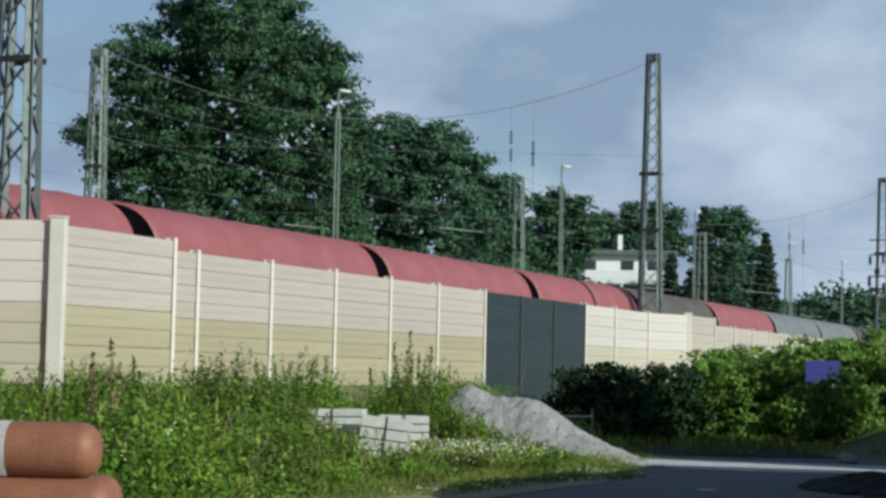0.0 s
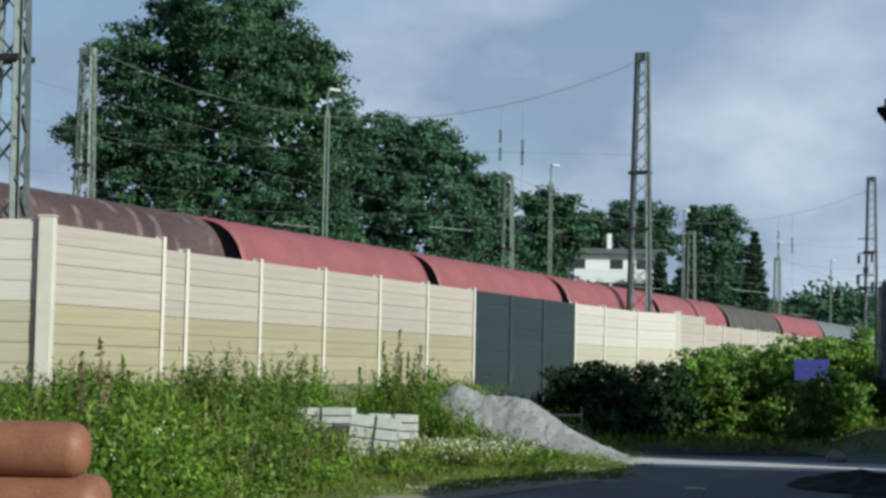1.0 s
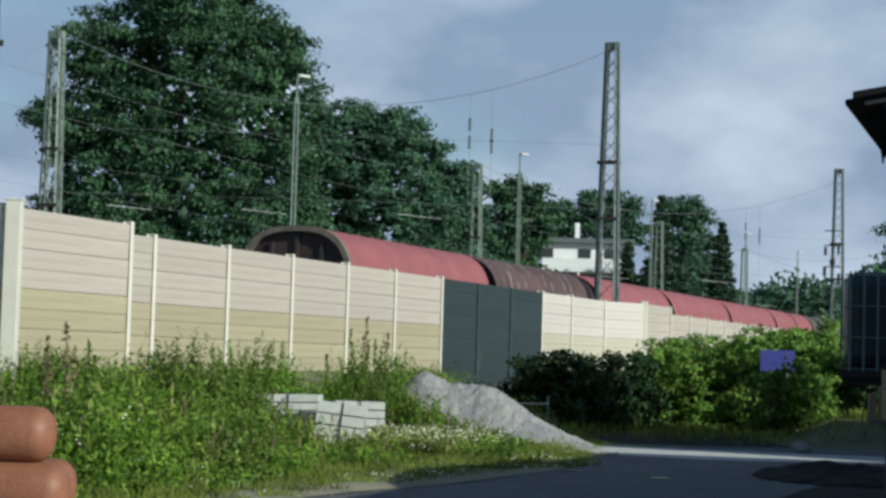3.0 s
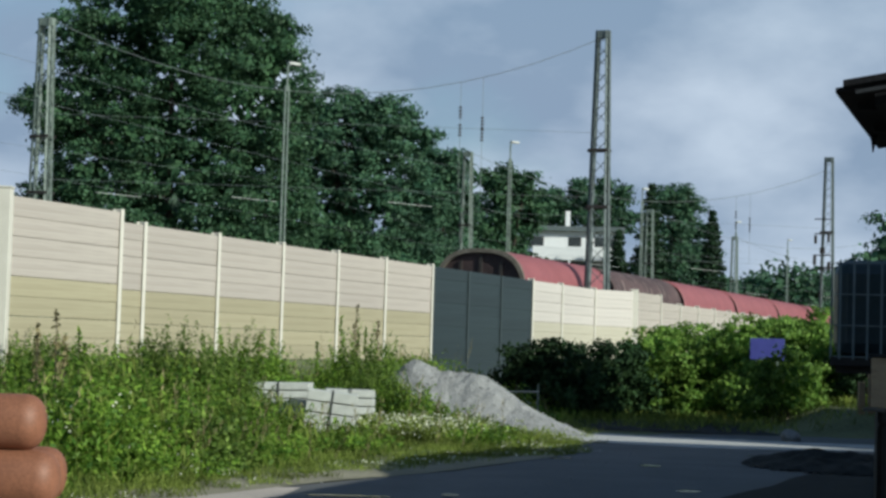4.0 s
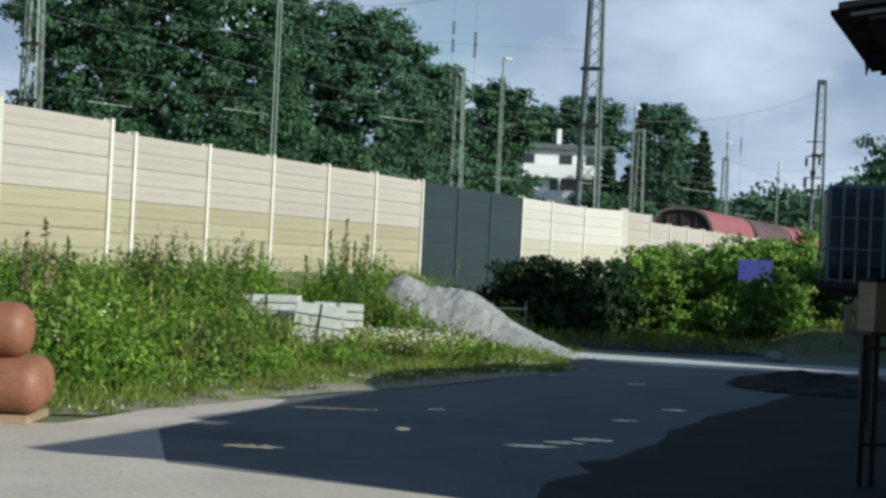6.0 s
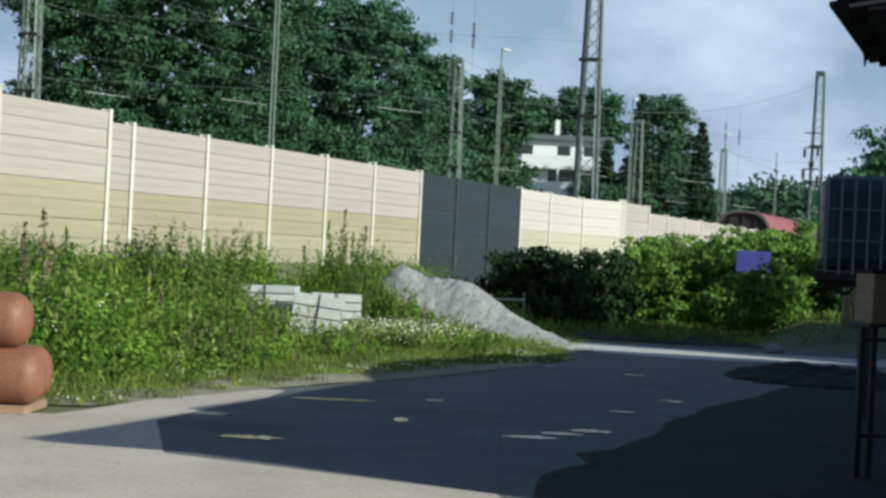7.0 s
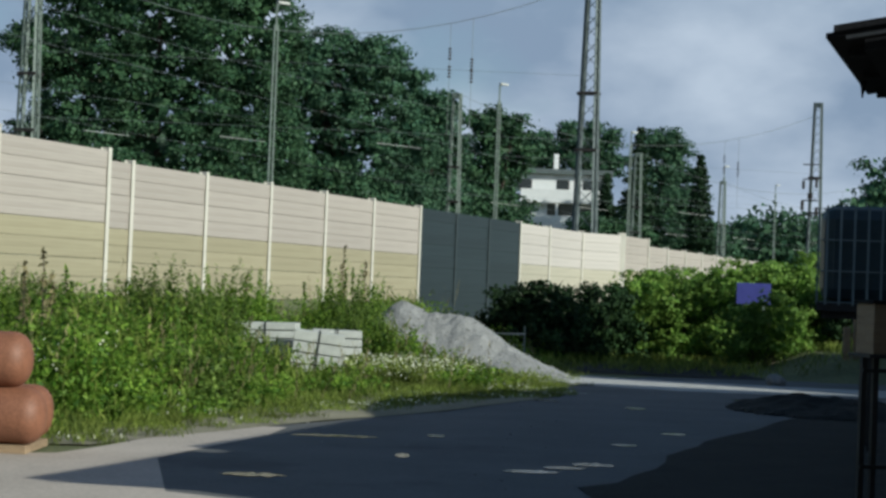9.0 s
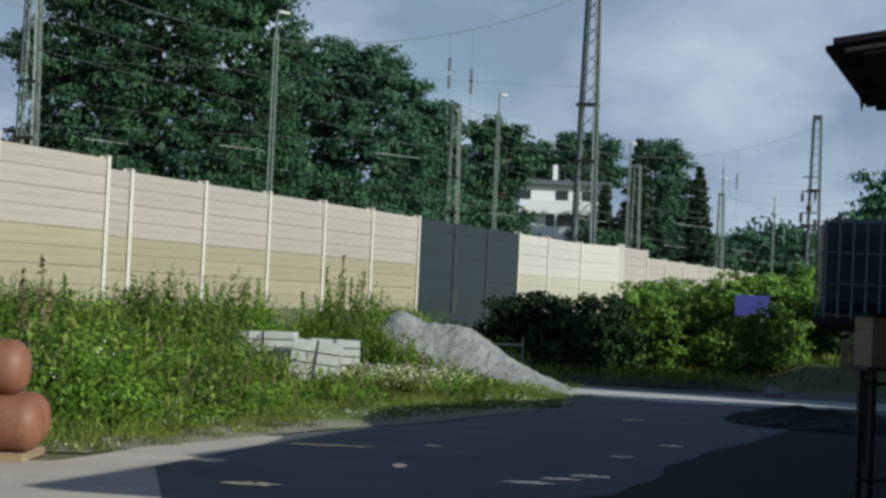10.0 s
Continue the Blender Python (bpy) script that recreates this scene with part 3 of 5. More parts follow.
def build_mast(height, base, top, material, label, LEG=0.11):
    """Four tapered angle legs with zigzag lacing on each face and a cap."""
    ob = thing("lattice_mast", Matrix(), label, "catenary mast", "lattice masts of the railway")
    def corner(i, z):
        w = (base + (top - base) * z / height) / 2
        return Vector((w * (1, 1, -1, -1)[i], w * NARROW * (1, -1, -1, 1)[i], z))
    for i in range(4):
        bm = B()
        a, b = corner(i, 0), corner(i, height)
        sx, sy = (1, 1, -1, -1)[i], (1, -1, -1, 1)[i]
        beam(bm, a - Vector((sx * 0.06, 0, 0)), b - Vector((sx * 0.06, 0, 0)), LEG, 0.018)
        beam(bm, a - Vector((0, sy * 0.06, 0)), b - Vector((0, sy * 0.06, 0)), 0.018, LEG)
        part("leg", bm, material, ob)
    for i in range(4):
        z, k = 0.3, 0
        while z < height - 0.3:
            w = base + (top - base) * z / height
            z2 = min(z + w * 0.95, height - 0.2)
            j = (i + 1) % 4
            p, q = (corner(i, z), corner(j, z2)) if k % 2 == 0 else (corner(j, z), corner(i, z2))
            bm = B()
            beam(bm, (p.x * 0.95, p.y * 0.95, p.z), (q.x * 0.95, q.y * 0.95, q.z), 0.075, 0.014)
            part("brace", bm, material, ob)
            z, k = z2, k + 1
    bm = B()
    box(bm, (-top / 2 - 0.02, -top * NARROW / 2 - 0.02, height - 0.28), (top / 2 + 0.02, top * NARROW / 2 + 0.02, height), 0.01)
    part("cap", bm, material, ob)
    for z in (height * 0.66, height * 0.50):
        w = (base + (top - base) * z / height) / 2 + 0.05
        bm = B()
        for y in (-w * NARROW - 0.03, w * NARROW + 0.03):
            box(bm, (-w, y - 0.03, z - 0.05), (w, y + 0.03, z + 0.05))
        box(bm, (-w - 0.12, -0.06, z - 0.06), (-w, 0.06, z + 0.06))
        part("clamp", bm, M_SOOT, ob)
    return ob


near_mast = build_mast(12.9, 0.92, 0.44, M_GALV, "tall grey steel lattice mast carrying the railway wires")
far_mast = build_mast(12.6, 0.95, 0.52, M_OLDSTEEL, "slender green-grey steel lattice mast beyond the tracks", 0.09)
FRONT, BACK = [26.5, 64.3, 113.2, 163.0], [56.3, 100.2, 142.0, 174.0]
for proto, row, d_row in ((near_mast, FRONT, 18.75), (far_mast, BACK, 37.2)):
    for i, s in enumerate(row):
        p = T(s, d_row)
        if proto is near_mast and i == 0:
            p = T(s, 19.15)
        m = Matrix.Translation((p.x, p.y, 0.4)) @ pose(0, 0, 0, 0, 0, TRACK_TURN)
        if i == 0:
            proto.matrix_world = m
        elif proto is near_mast and i == 2:
            build_mast(13.5, 0.94, 0.46, M_GALV, "tall grey steel lattice mast with switchgear").matrix_world = m @ pose(0.27, 0, 0)
        else:
            copy_thing(proto, m)


def mast_gear(s_at):
    p = T(s_at, 18.75)
    ob = thing("mast_switchgear", Matrix.Translation((p.x, p.y, 0.4)) @ pose(0, 0, 0, 0, 0, TRACK_TURN), "dark switchgear boxes and brackets clamped to a mast", "switchgear")
    for x, z, w, h in ((-0.42, 8.2, 0.16, 0.5), (0.36, 8.3, 0.14, 0.6), (-0.46, 6.9, 0.18, 0.6), (0.40, 6.6, 0.16, 0.5), (0.0, 7.6, 0.3, 0.35)):
        bm = B()
        box(bm, (x - w / 2, -0.36, z), (x + w / 2, -0.20, z + h), 0.02)
        part("box", bm, M_SOOT, ob)
    for z in (6.6, 7.5, 8.8, 9.7):
        bm = B()
        beam(bm, (-0.5, -0.2, z), (0.48, -0.2, z), 0.07)
        part("bracket", bm, M_SOOT, ob)


mast_gear(FRONT[2])


def build_lamp():
    ob = thing("yard_lamp", Matrix(), "tall green-grey double-pole yard lamp beside the tracks", "street lamp", "yard lamps")
    for x in (-0.09, 0.09):
        bm = B()
        tube(bm, [(x, 0, 0), (x * 0.8, 0, 10.4)], [0.042, 0.032], 8)
        part("pole", bm, M_OLDSTEEL, ob)
    bm = B()
    tube(bm, [(0, 0, 10.2), (0, 0, 11.1), (0.15, 0, 11.2), (0.5, 0, 11.22)], [0.05, 0.045, 0.04, 0.035], 8)
    part("arm", bm, M_OLDSTEEL, ob)
    bm = B()
    box(bm, (0.0, -0.09, 11.17), (0.5, 0.09, 11.27), 0.03)
    part("lamp_head", bm, M_STAKE, ob, "pale grey lamp head")
    return ob


lamp = build_lamp()
for i, s in enumerate((59.3, 84.0, 108.8, 136.0, 157.0)):
    p = T(s, 29.0)
    m = Matrix.Translation((p.x, p.y, 0.4)) @ pose(0, 0, 0, 0, 0, TRACK_TURN + 60)
    if i == 0:
        lamp.matrix_world = m
    else:
        copy_thing(lamp, m)


def wire(name, points, r, parent, material=None):
    bm = B()
    tube(bm, points, [r] * len(points), 5)
    return part(name, bm, material or M_WIRE, parent)


def span_wires(s1, s2, z_top=13.05, sag=2.4):
    """The wires slung across the tracks between two facing masts."""
    ob = thing("span_wires", Matrix(), "dark wires slung across the tracks between two masts", "wires", "span wires")
    a, b = T(s1, 37.2), T(s2, 18.75)
    def at(k, z):
        p = a.lerp(b, k)
        return Vector((p.x, p.y, z))
    def cable(k):
        return at(k, z_top - sag * 4 * k * (1 - k))
    wire("carrier_cable", [cable(k / 16) for k in range(17)], 0.013, ob)
    for k in (0.1, 0.34, 0.62):
        bm = B()
        tube(bm, [at(k, 6.78), at(k + 0.08, 6.66)], [0.015, 0.011], 6)
        part("registration_arm", bm, M_STAKE, ob, "pale steel arm")
    for z in (9.55, 7.2):
        wire("cross_wire", [at(k / 6, z) for k in range(7)], 0.006, ob)
    for k in (0.745, 0.785):
        zc = cable(k).z
        wire("dropper", [at(k, zc), at(k, 7.2)], 0.009, ob)
        for z in ((9.95, 9.3) if k < 0.76 else (9.6, 9.15)):
            bm = B()
            for j in range(4):
                bmesh.ops.create_cone(bm, cap_ends=True, segments=8, radius1=0.075, radius2=0.03, depth=0.07, matrix=Matrix.Translation(at(k, z + j * 0.12)))
            part("insulator", bm, M_SOOT, ob)
    return ob


for s1, s2 in zip(BACK, (FRONT[1], FRONT[2], FRONT[3], 185.0)):
    span_wires(s1, s2)
for d_track in (TRACK_D, 30.8):
    ob = thing("overhead_line", Matrix(), "thin copper contact and carrier wires above a track", "wires", "overhead lines")
    wire("contact_wire", [T(-60, d_track, 6.3), T(400, d_track, 6.3)], 0.004, ob)
    wire("carrier_wire", [T(s, d_track, 7.6 - 0.6 * abs(math.sin((s - 60) / 46 * math.pi))) for s in range(-60, 401, 5)], 0.004, ob)


# ---- trees ----
def crown_leaves(rng, lobes, puff, size, cover=11.0, core=40):
    """Leaf places, facings and sizes: domed sprays of leaves over the outer skin of a crown's lobes, a sparse core of
    outsized leaves added within to block sky and light.
    """
    cs = np.array([q[:3] for q in lobes])
    rs = np.array([q[3:] for q in lobes])
    places, facings, sizes = [], [], []
    for i, (c, r) in enumerate(zip(cs, rs)):
        area = 4 * math.pi * (r[0] * r[1] + r[0] * r[2] + r[1] * r[2]) / 3
        k = max(4, int(area / (math.pi * puff * puff) * 1.15))
        v = rng.normal(size=(k, 3))
        v /= np.linalg.norm(v, axis=1, keepdims=True)
        at = c + v * r * rng.uniform(0.8, 1.06, size=(k, 1))
        inside = (np.linalg.norm((at[:, None] - cs[None]) / rs[None], axis=2) < 0.84)
        inside[:, i] = False
        keep = ~inside.any(axis=1) | (rng.random(k) < 0.06)
        at, out = at[keep], (v / r)[keep]
        out /= np.linalg.norm(out, axis=1, keepdims=True) + 1e-9
        rad = puff * rng.uniform(0.35, 1.5, size=len(at))
        m = np.maximum(6, (cover * (rad / size) ** 2 * rng.uniform(0.7, 1.15, size=len(at))).astype(int))
        idx = np.repeat(np.arange(len(at)), m)
        if len(idx):
            u = rng.normal(size=(len(idx), 3)) + out[idx] * 0.9 + np.array([0, 0, 0.5])
            u /= np.linalg.norm(u, axis=1, keepdims=True) + 1e-9
            places.append(at[idx] + u * rad[idx, None] * np.array([1.1, 1.1, 0.6]) * rng.uniform(0.15, 1.35, size=(len(idx), 1)))
            facings.append(u + rng.normal(size=(len(idx), 3)) * 0.62)
            sizes.append(rng.uniform(0.65, 1.35, size=len(idx)) * size)
        if core:
            w = rng.normal(size=(core, 3))
            w /= np.linalg.norm(w, axis=1, keepdims=True)
            places.append(c + w * r * rng.uniform(0.3, 0.75, size=(core, 1)))
            facings.append(rng.normal(size=(core, 3)))
            sizes.append(np.full(core, max(2.2 * size, 0.42 * r.mean())))
    return np.concatenate(places), np.concatenate(facings), np.concatenate(sizes)


def build_tree(name, x, y, height, lobes, leaf, size, label, seed, spread=0.9, trunk=0.35):
    rng = np.random.default_rng(seed)
    z0 = ground_z(x, y)
    ob = thing(name, pose(x, y, z0), label, "tree")
    bm = B()
    tube(bm, [(0, 0, -0.2), (0.1, 0, height * 0.25), (-0.1, 0.1, height * 0.5), (0, 0, height * 0.85)], [trunk, trunk * 0.8, trunk * 0.55, trunk * 0.15], 10)
    part("trunk", bm, M_BARK, ob)
    for cx, cy, cz, rx, ry, rz in lobes[:10]:
        bm = B()
        z1 = min(cz * 0.6, height * 0.5)
        tube(bm, [(0, 0, z1), (cx * 0.5, cy * 0.5, (z1 + cz) / 2 + 0.3), (cx * 0.95, cy * 0.95, cz)], [trunk * 0.4, trunk * 0.25, trunk * 0.08], 6)
        part("limb", bm, M_BARK, ob)
    pts, ways, sizes = crown_leaves(rng, lobes, spread, size)
    o = new("crown", leaf_mesh("crown", pts, sizes, leaf, rng, slim=0.6, facing=ways))
    o.parent = ob
    return ob


def lobes_of(rng, height, width, low, count, deep=0.8):
    """An uneven crown: lobes scattered in a tall egg."""
    out = []
    for _ in range(count):
        k = rng.uniform(0.08, 0.97)
        prof = math.sin(math.pi * min(1, k ** 0.75)) ** 0.6
        a, r = rng.uniform(0, math.tau), rng.uniform(0.35, 0.78) * width / 2 * prof
        sz = width * rng.uniform(0.13, 0.23)
        out.append((r * math.cos(a), r * math.sin(a) * deep, low + (height - low) * k - sz * 0.4, sz, sz * deep, sz * 0.75))
    return out


def tree_at(s_or_x, y, height, width, low, seed, leaf=None, size=0.34, count=26, name="broadleaf_tree", label="large broadleaf tree with a dense dark green crown", spread=0.9):
    rnd = random.Random(seed)
    build_tree(name, s_or_x, y, height, lobes_of(rnd, height, width, low, count), leaf or L_BIG, size, label, seed, spread, trunk=max(0.12, width * 0.03))


def grove_tree(name, x, y, lobes, leaf, size, seed, label, spread=0.62):
    """A tree from its main lobes (across, height, radius), each broken into lesser ones."""
    rnd = random.Random(seed)
    out = []
    for dx, z, r in lobes:
        out.append((dx, rnd.uniform(-0.6, 0.3) * r, z, r * 0.85, r * 0.85, r * 0.8))
        out.append((dx * 0.9, r * 1.1, z - 0.3, r, r, r))
        for _ in range(5):
            a, e = rnd.uniform(0, math.tau), rnd.uniform(-0.5, 0.9)
            q = r * rnd.uniform(0.34, 0.5)
            out.append((dx + math.cos(a) * math.cos(e) * r * 0.72, rnd.uniform(-1, 1) * r * 0.6 - r * 0.25, z + math.sin(e) * r * 0.72, q, q, q * 0.85))
    top = max(z + r for _, z, r in lobes)
    wide = max(abs(dx) + r for dx, _, r in lobes)
    build_tree(name, x, y, top, out, leaf, size, label, seed, spread, trunk=max(0.15, wide * 0.05))


grove_tree("broadleaf_tree", -10.5, 87, [(-4.9, 11.6, 1.9), (-5.8, 12.2, 1.1), (-3.5, 14.7, 2.1), (-2.2, 16.6, 2.1), (0.4, 17.6, 2.3), (2.5, 17.3, 1.7), (1.2, 15.3, 2.8),
            (4.3, 15.4, 1.6), (5.0, 13.6, 1.8), (3.0, 12.6, 2.6), (-0.9, 12.4, 3.0), (5.6, 12.1, 1.2), (-3.8, 10.0, 2.4), (0.4, 9.7, 3.0), (3.8, 10.0, 2.5),
            (1.7, 7.0, 3.0), (-2.2, 7.2, 3.0), (5.0, 7.2, 2.2), (-5.0, 7.0, 2.0), (-4.5, 4.0, 2.4), (0.0, 4.0, 2.8), (4.0, 4.0, 2.6)], L_BIG, 0.19, 11,
           "tall broadleaf tree with a dense dark green crown", 0.56)
grove_tree("broadleaf_tree", -2.0, 101, [(-2.3, 13.0, 1.5), (-0.9, 14.0, 1.4), (1.2, 13.5, 1.5), (2.8, 12.6, 1.4), (-0.6, 11.6, 2.2), (1.8, 11.0, 2.3), (-2.6, 10.8, 1.7),
            (-2.1, 8.6, 2.3), (1.2, 8.6, 2.6), (3.2, 9.0, 2.0), (-1.0, 5.6, 2.6), (2.6, 5.6, 2.6), (0.5, 3.0, 2.6)], L_MID, 0.2, 12, "broadleaf tree with an uneven blue-green crown", 0.5)
grove_tree("broadleaf_tree", 2.9, 112, [(-0.4, 12.2, 1.3), (0.8, 11.9, 1.1), (-0.3, 10.0, 1.9), (1.3, 9.8, 1.2), (0.0, 7.6, 2.1), (1.2, 6.0, 1.8), (-1.2, 5.4, 2.0), (0.4, 3.4, 2.2)],
           L_MID, 0.29, 13, "broadleaf tree with a loose dark green crown")
grove_tree("broadleaf_tree", 8.6, 131, [(-1.5, 13.0, 1.2), (0.8, 12.7, 1.2), (0.0, 10.8, 2.0), (-1.6, 9.8, 1.8), (-2.2, 7.4, 2.2), (0.2, 6.4, 2.4), (-0.6, 4, 2.8)],
           L_BIG, 0.33, 15, "broadleaf tree with a ragged green crown")
grove_tree("tall_shrub", -11.0, 83, [(-4.5, 4.2, 2.0), (-1.5, 4.8, 2.2), (1.5, 4.4, 2.0), (4.2, 4.9, 2.0), (-5.5, 2.0, 2.0), (0.0, 2.0, 2.4), (4.6, 2.0, 2.2)], L_BIG, 0.22, 17, "dense green shrub below the trees", spread=0.6)
grove_tree("tall_shrub", -3.9, 94, [(-2.5, 5.0, 2.0), (0.4, 5.4, 2.1), (3.0, 4.8, 2.0), (-2.0, 2.4, 2.2), (1.5, 2.4, 2.4)], L_BIG, 0.27, 18, "dense dark shrub below the trees", spread=0.6)
grove_tree("tall_shrub", 3.8, 116, [(-2.2, 5.4, 2.2), (0.8, 6.0, 2.2), (3.2, 5.0, 2.0), (0.0, 2.5, 2.6)], L_BIG, 0.24, 22, "dense dark shrub below the trees", spread=0.6)
grove_tree("tall_shrub", -24.0, 96, [(-3.5, 6.2, 2.2), (0.0, 7.2, 2.4), (3.0, 6.0, 2.2), (5.4, 6.4, 1.8), (-3.0, 3.2, 2.5), (1.5, 3.2, 2.6)], L_MID, 0.29, 14, "dense green shrub beyond the tracks", spread=0.6)
grove_tree("broadleaf_tree", 28.0, 252, [(-2.7, 23.4, 1.5), (0.0, 23.0, 1.9), (2.7, 22.2, 1.6), (0.0, 20.4, 2.8), (-3.6, 20.0, 2.0), (3.4, 19.0, 2.0), (-6.2, 21.2, 1.8), (-8.2, 19.6, 2.2), (-11.0, 18.0, 2.4)], L_MID, 0.5, 19,
           "airy broadleaf tree behind the white house", 1.2)
grove_tree("broadleaf_tree", 33.0, 215, [(-0.6, 18.8, 1.2), (0.6, 19.4, 1.3), (1.8, 18.0, 1.4), (1.0, 16.4, 1.9), (2.6, 15.6, 1.5), (0.0, 13.6, 2.6), (2.4, 12.4, 2.0), (1.0, 10.2, 2.8), (-2.4, 10.4, 2.0), (0.6, 7, 3.2)],
           L_MID, 0.36, 20, "dark dense tree beside the white house", 1.0)
grove_tree("tall_shrub", 25.0, 205, [(-1.6, 8.4, 1.8), (1.2, 7.8, 1.8), (3.6, 7.6, 1.6), (0, 5, 2.6), (4.0, 4.6, 2.2)], L_BIG, 0.4, 26, "rounded green shrub before the white house", 0.8)


def build_spruce(x, y, height, width, seed):
    rng = np.random.default_rng(seed)
    ob = thing("spruce", pose(x, y, 0.3), "narrow dark green spruce", "tree")
    bm = B()
    tube(bm, [(0, 0, -0.2), (0, 0, height * 0.96)], [0.22, 0.04], 8)
    part("trunk", bm, M_BARK, ob)
    pts = []
    for k in range(26):
        z = height * (0.06 + 0.93 * k / 25)
        r = width / 2 * (1 - k / 26.5) ** 0.85
        for j in range(16):
            a = rng.uniform(0, math.tau)
            m = int(10 + 34 * r)
            u = rng.uniform(0.1, 1, size=m) * r * rng.uniform(0.7, 1.1)
            pts.append(np.stack([u * math.cos(a) + rng.normal(size=m) * 0.12, u * math.sin(a) + rng.normal(size=m) * 0.12, z - 0.28 * u + rng.normal(size=m) * 0.12], 1))
    pts = np.concatenate(pts)
    o = new("crown", leaf_mesh("crown", pts, rng.uniform(0.25, 0.55, size=len(pts)), L_SPRUCE, rng))
    o.parent = ob


build_spruce(35.95, 205, 17.4, 6.6, 31)
build_spruce(29.3, 207, 20.4, 8.6, 32)
build_spruce(26.6, 214, 15.5, 6.5, 33)

# far woods on the horizon
def far_woods():
    rng = np.random.default_rng(77)
    pts = []
    for k in range(90):
        y = rng.uniform(250, 330)
        p = Vector((y * rng.uniform(0.165, 0.31), y, 0))
        h, w = rng.uniform(9, 14) + 14 * (p.x / y - 0.17) * 2, rng.uniform(7, 12)
        v = rng.normal(size=(900, 3))
        v /= np.linalg.norm(v, axis=1, keepdims=True)
        v *= rng.uniform(0.7, 1.1, size=(900, 1))
        pts.append(np.array([p.x, p.y, h * 0.5]) + v * np.array([w / 2, w / 2, h / 2]))
    pts = np.concatenate(pts)
    pts = pts[pts[:, 2] > 0]
    tagged(new("far_woods", leaf_mesh("far_woods", pts, rng.uniform(0.6, 1.5, size=len(pts)), L_MID, rng)), "distant line of green woods beyond the railway", "woods", kind="stuff")


far_woods()
tree_at(36.5, 130, 12, 9, 0, 41, L_MID, 0.4, count=22, label="light green broadleaf tree beyond the dark tank", spread=1.0)


# ---- white house ----
def build_house():
    p = Vector((23.2, 228, 0))
    ob = thing("white_house", pose(p.x, p.y, 0.3, 0, 0, -6), "white flat-roofed house of three storeys with dark windows", "house")
    W2, D, H = 5.5, 9.0, 16.7
    bm = B()
    box(bm, (-W2, 0, 0), (W2, D, H - 0.56))
    part("wall", bm, M_PLASTER, ob)
    bm = B()
    box(bm, (-W2 - 0.3, -0.8, H - 0.55), (W2 + 0.3, D + 0.3, H + 0.05), 0.03)
    roof = part("roof", bm, M_GALV, ob, "flat grey roof edge")
    bm = B()
    box(bm, (-1.6, 3, H), (-1.0, 3.6, H + 2.2), 0.02)
    part("chimney", bm, M_PLASTER, roof, "white chimney")
    for z in (H - 4.15, H - 7.45):
        bm = B()
        box(bm, (-W2, -1.4, z), (W2, -1.2, z + 1.65))
        box(bm, (-W2, -1.2, z), (W2, 0, z + 0.2))
        part("balcony", bm, M_PLASTER, ob, "white solid balcony front")
    for x in (-1.0, 5.3):
        bm = B()
        box(bm, (x - 0.14, -1.36, H - 5.8), (x + 0.14, -1.22, H - 4.15))
        part("balcony_post", bm, M_PLASTER, ob)
    for z in (H - 2.0, H - 5.05, H - 8.3):
        for x in (-5.0, -0.35, 3.4):
            w = 0.8 if z > H - 3 and x < 3 else 1.3 if z > H - 3 else 1.85 if x > -4 else 0.85
            bm = B()
            box(bm, (x - w, -0.03, z - 0.6), (x + w, 0.06, z + 0.75))
            win = part("window", bm, M_SOOT, ob)
            bm = B()
            box(bm, (x - w + 0.08, -0.05, z - 0.52), (x + w - 0.08, -0.032, z + 0.67))
            part("pane", bm, M_GLASSDARK, win)


build_house()

# ---- yard: shed, and unseen blocks added to shade it ----
EDGE, SIDE = Vector((0.338, 0.941, 0)), Vector((0.941, -0.338, 0))     # along the shed's eave; away from it
EAVE = Vector((2.53, 10.49, 3.155))


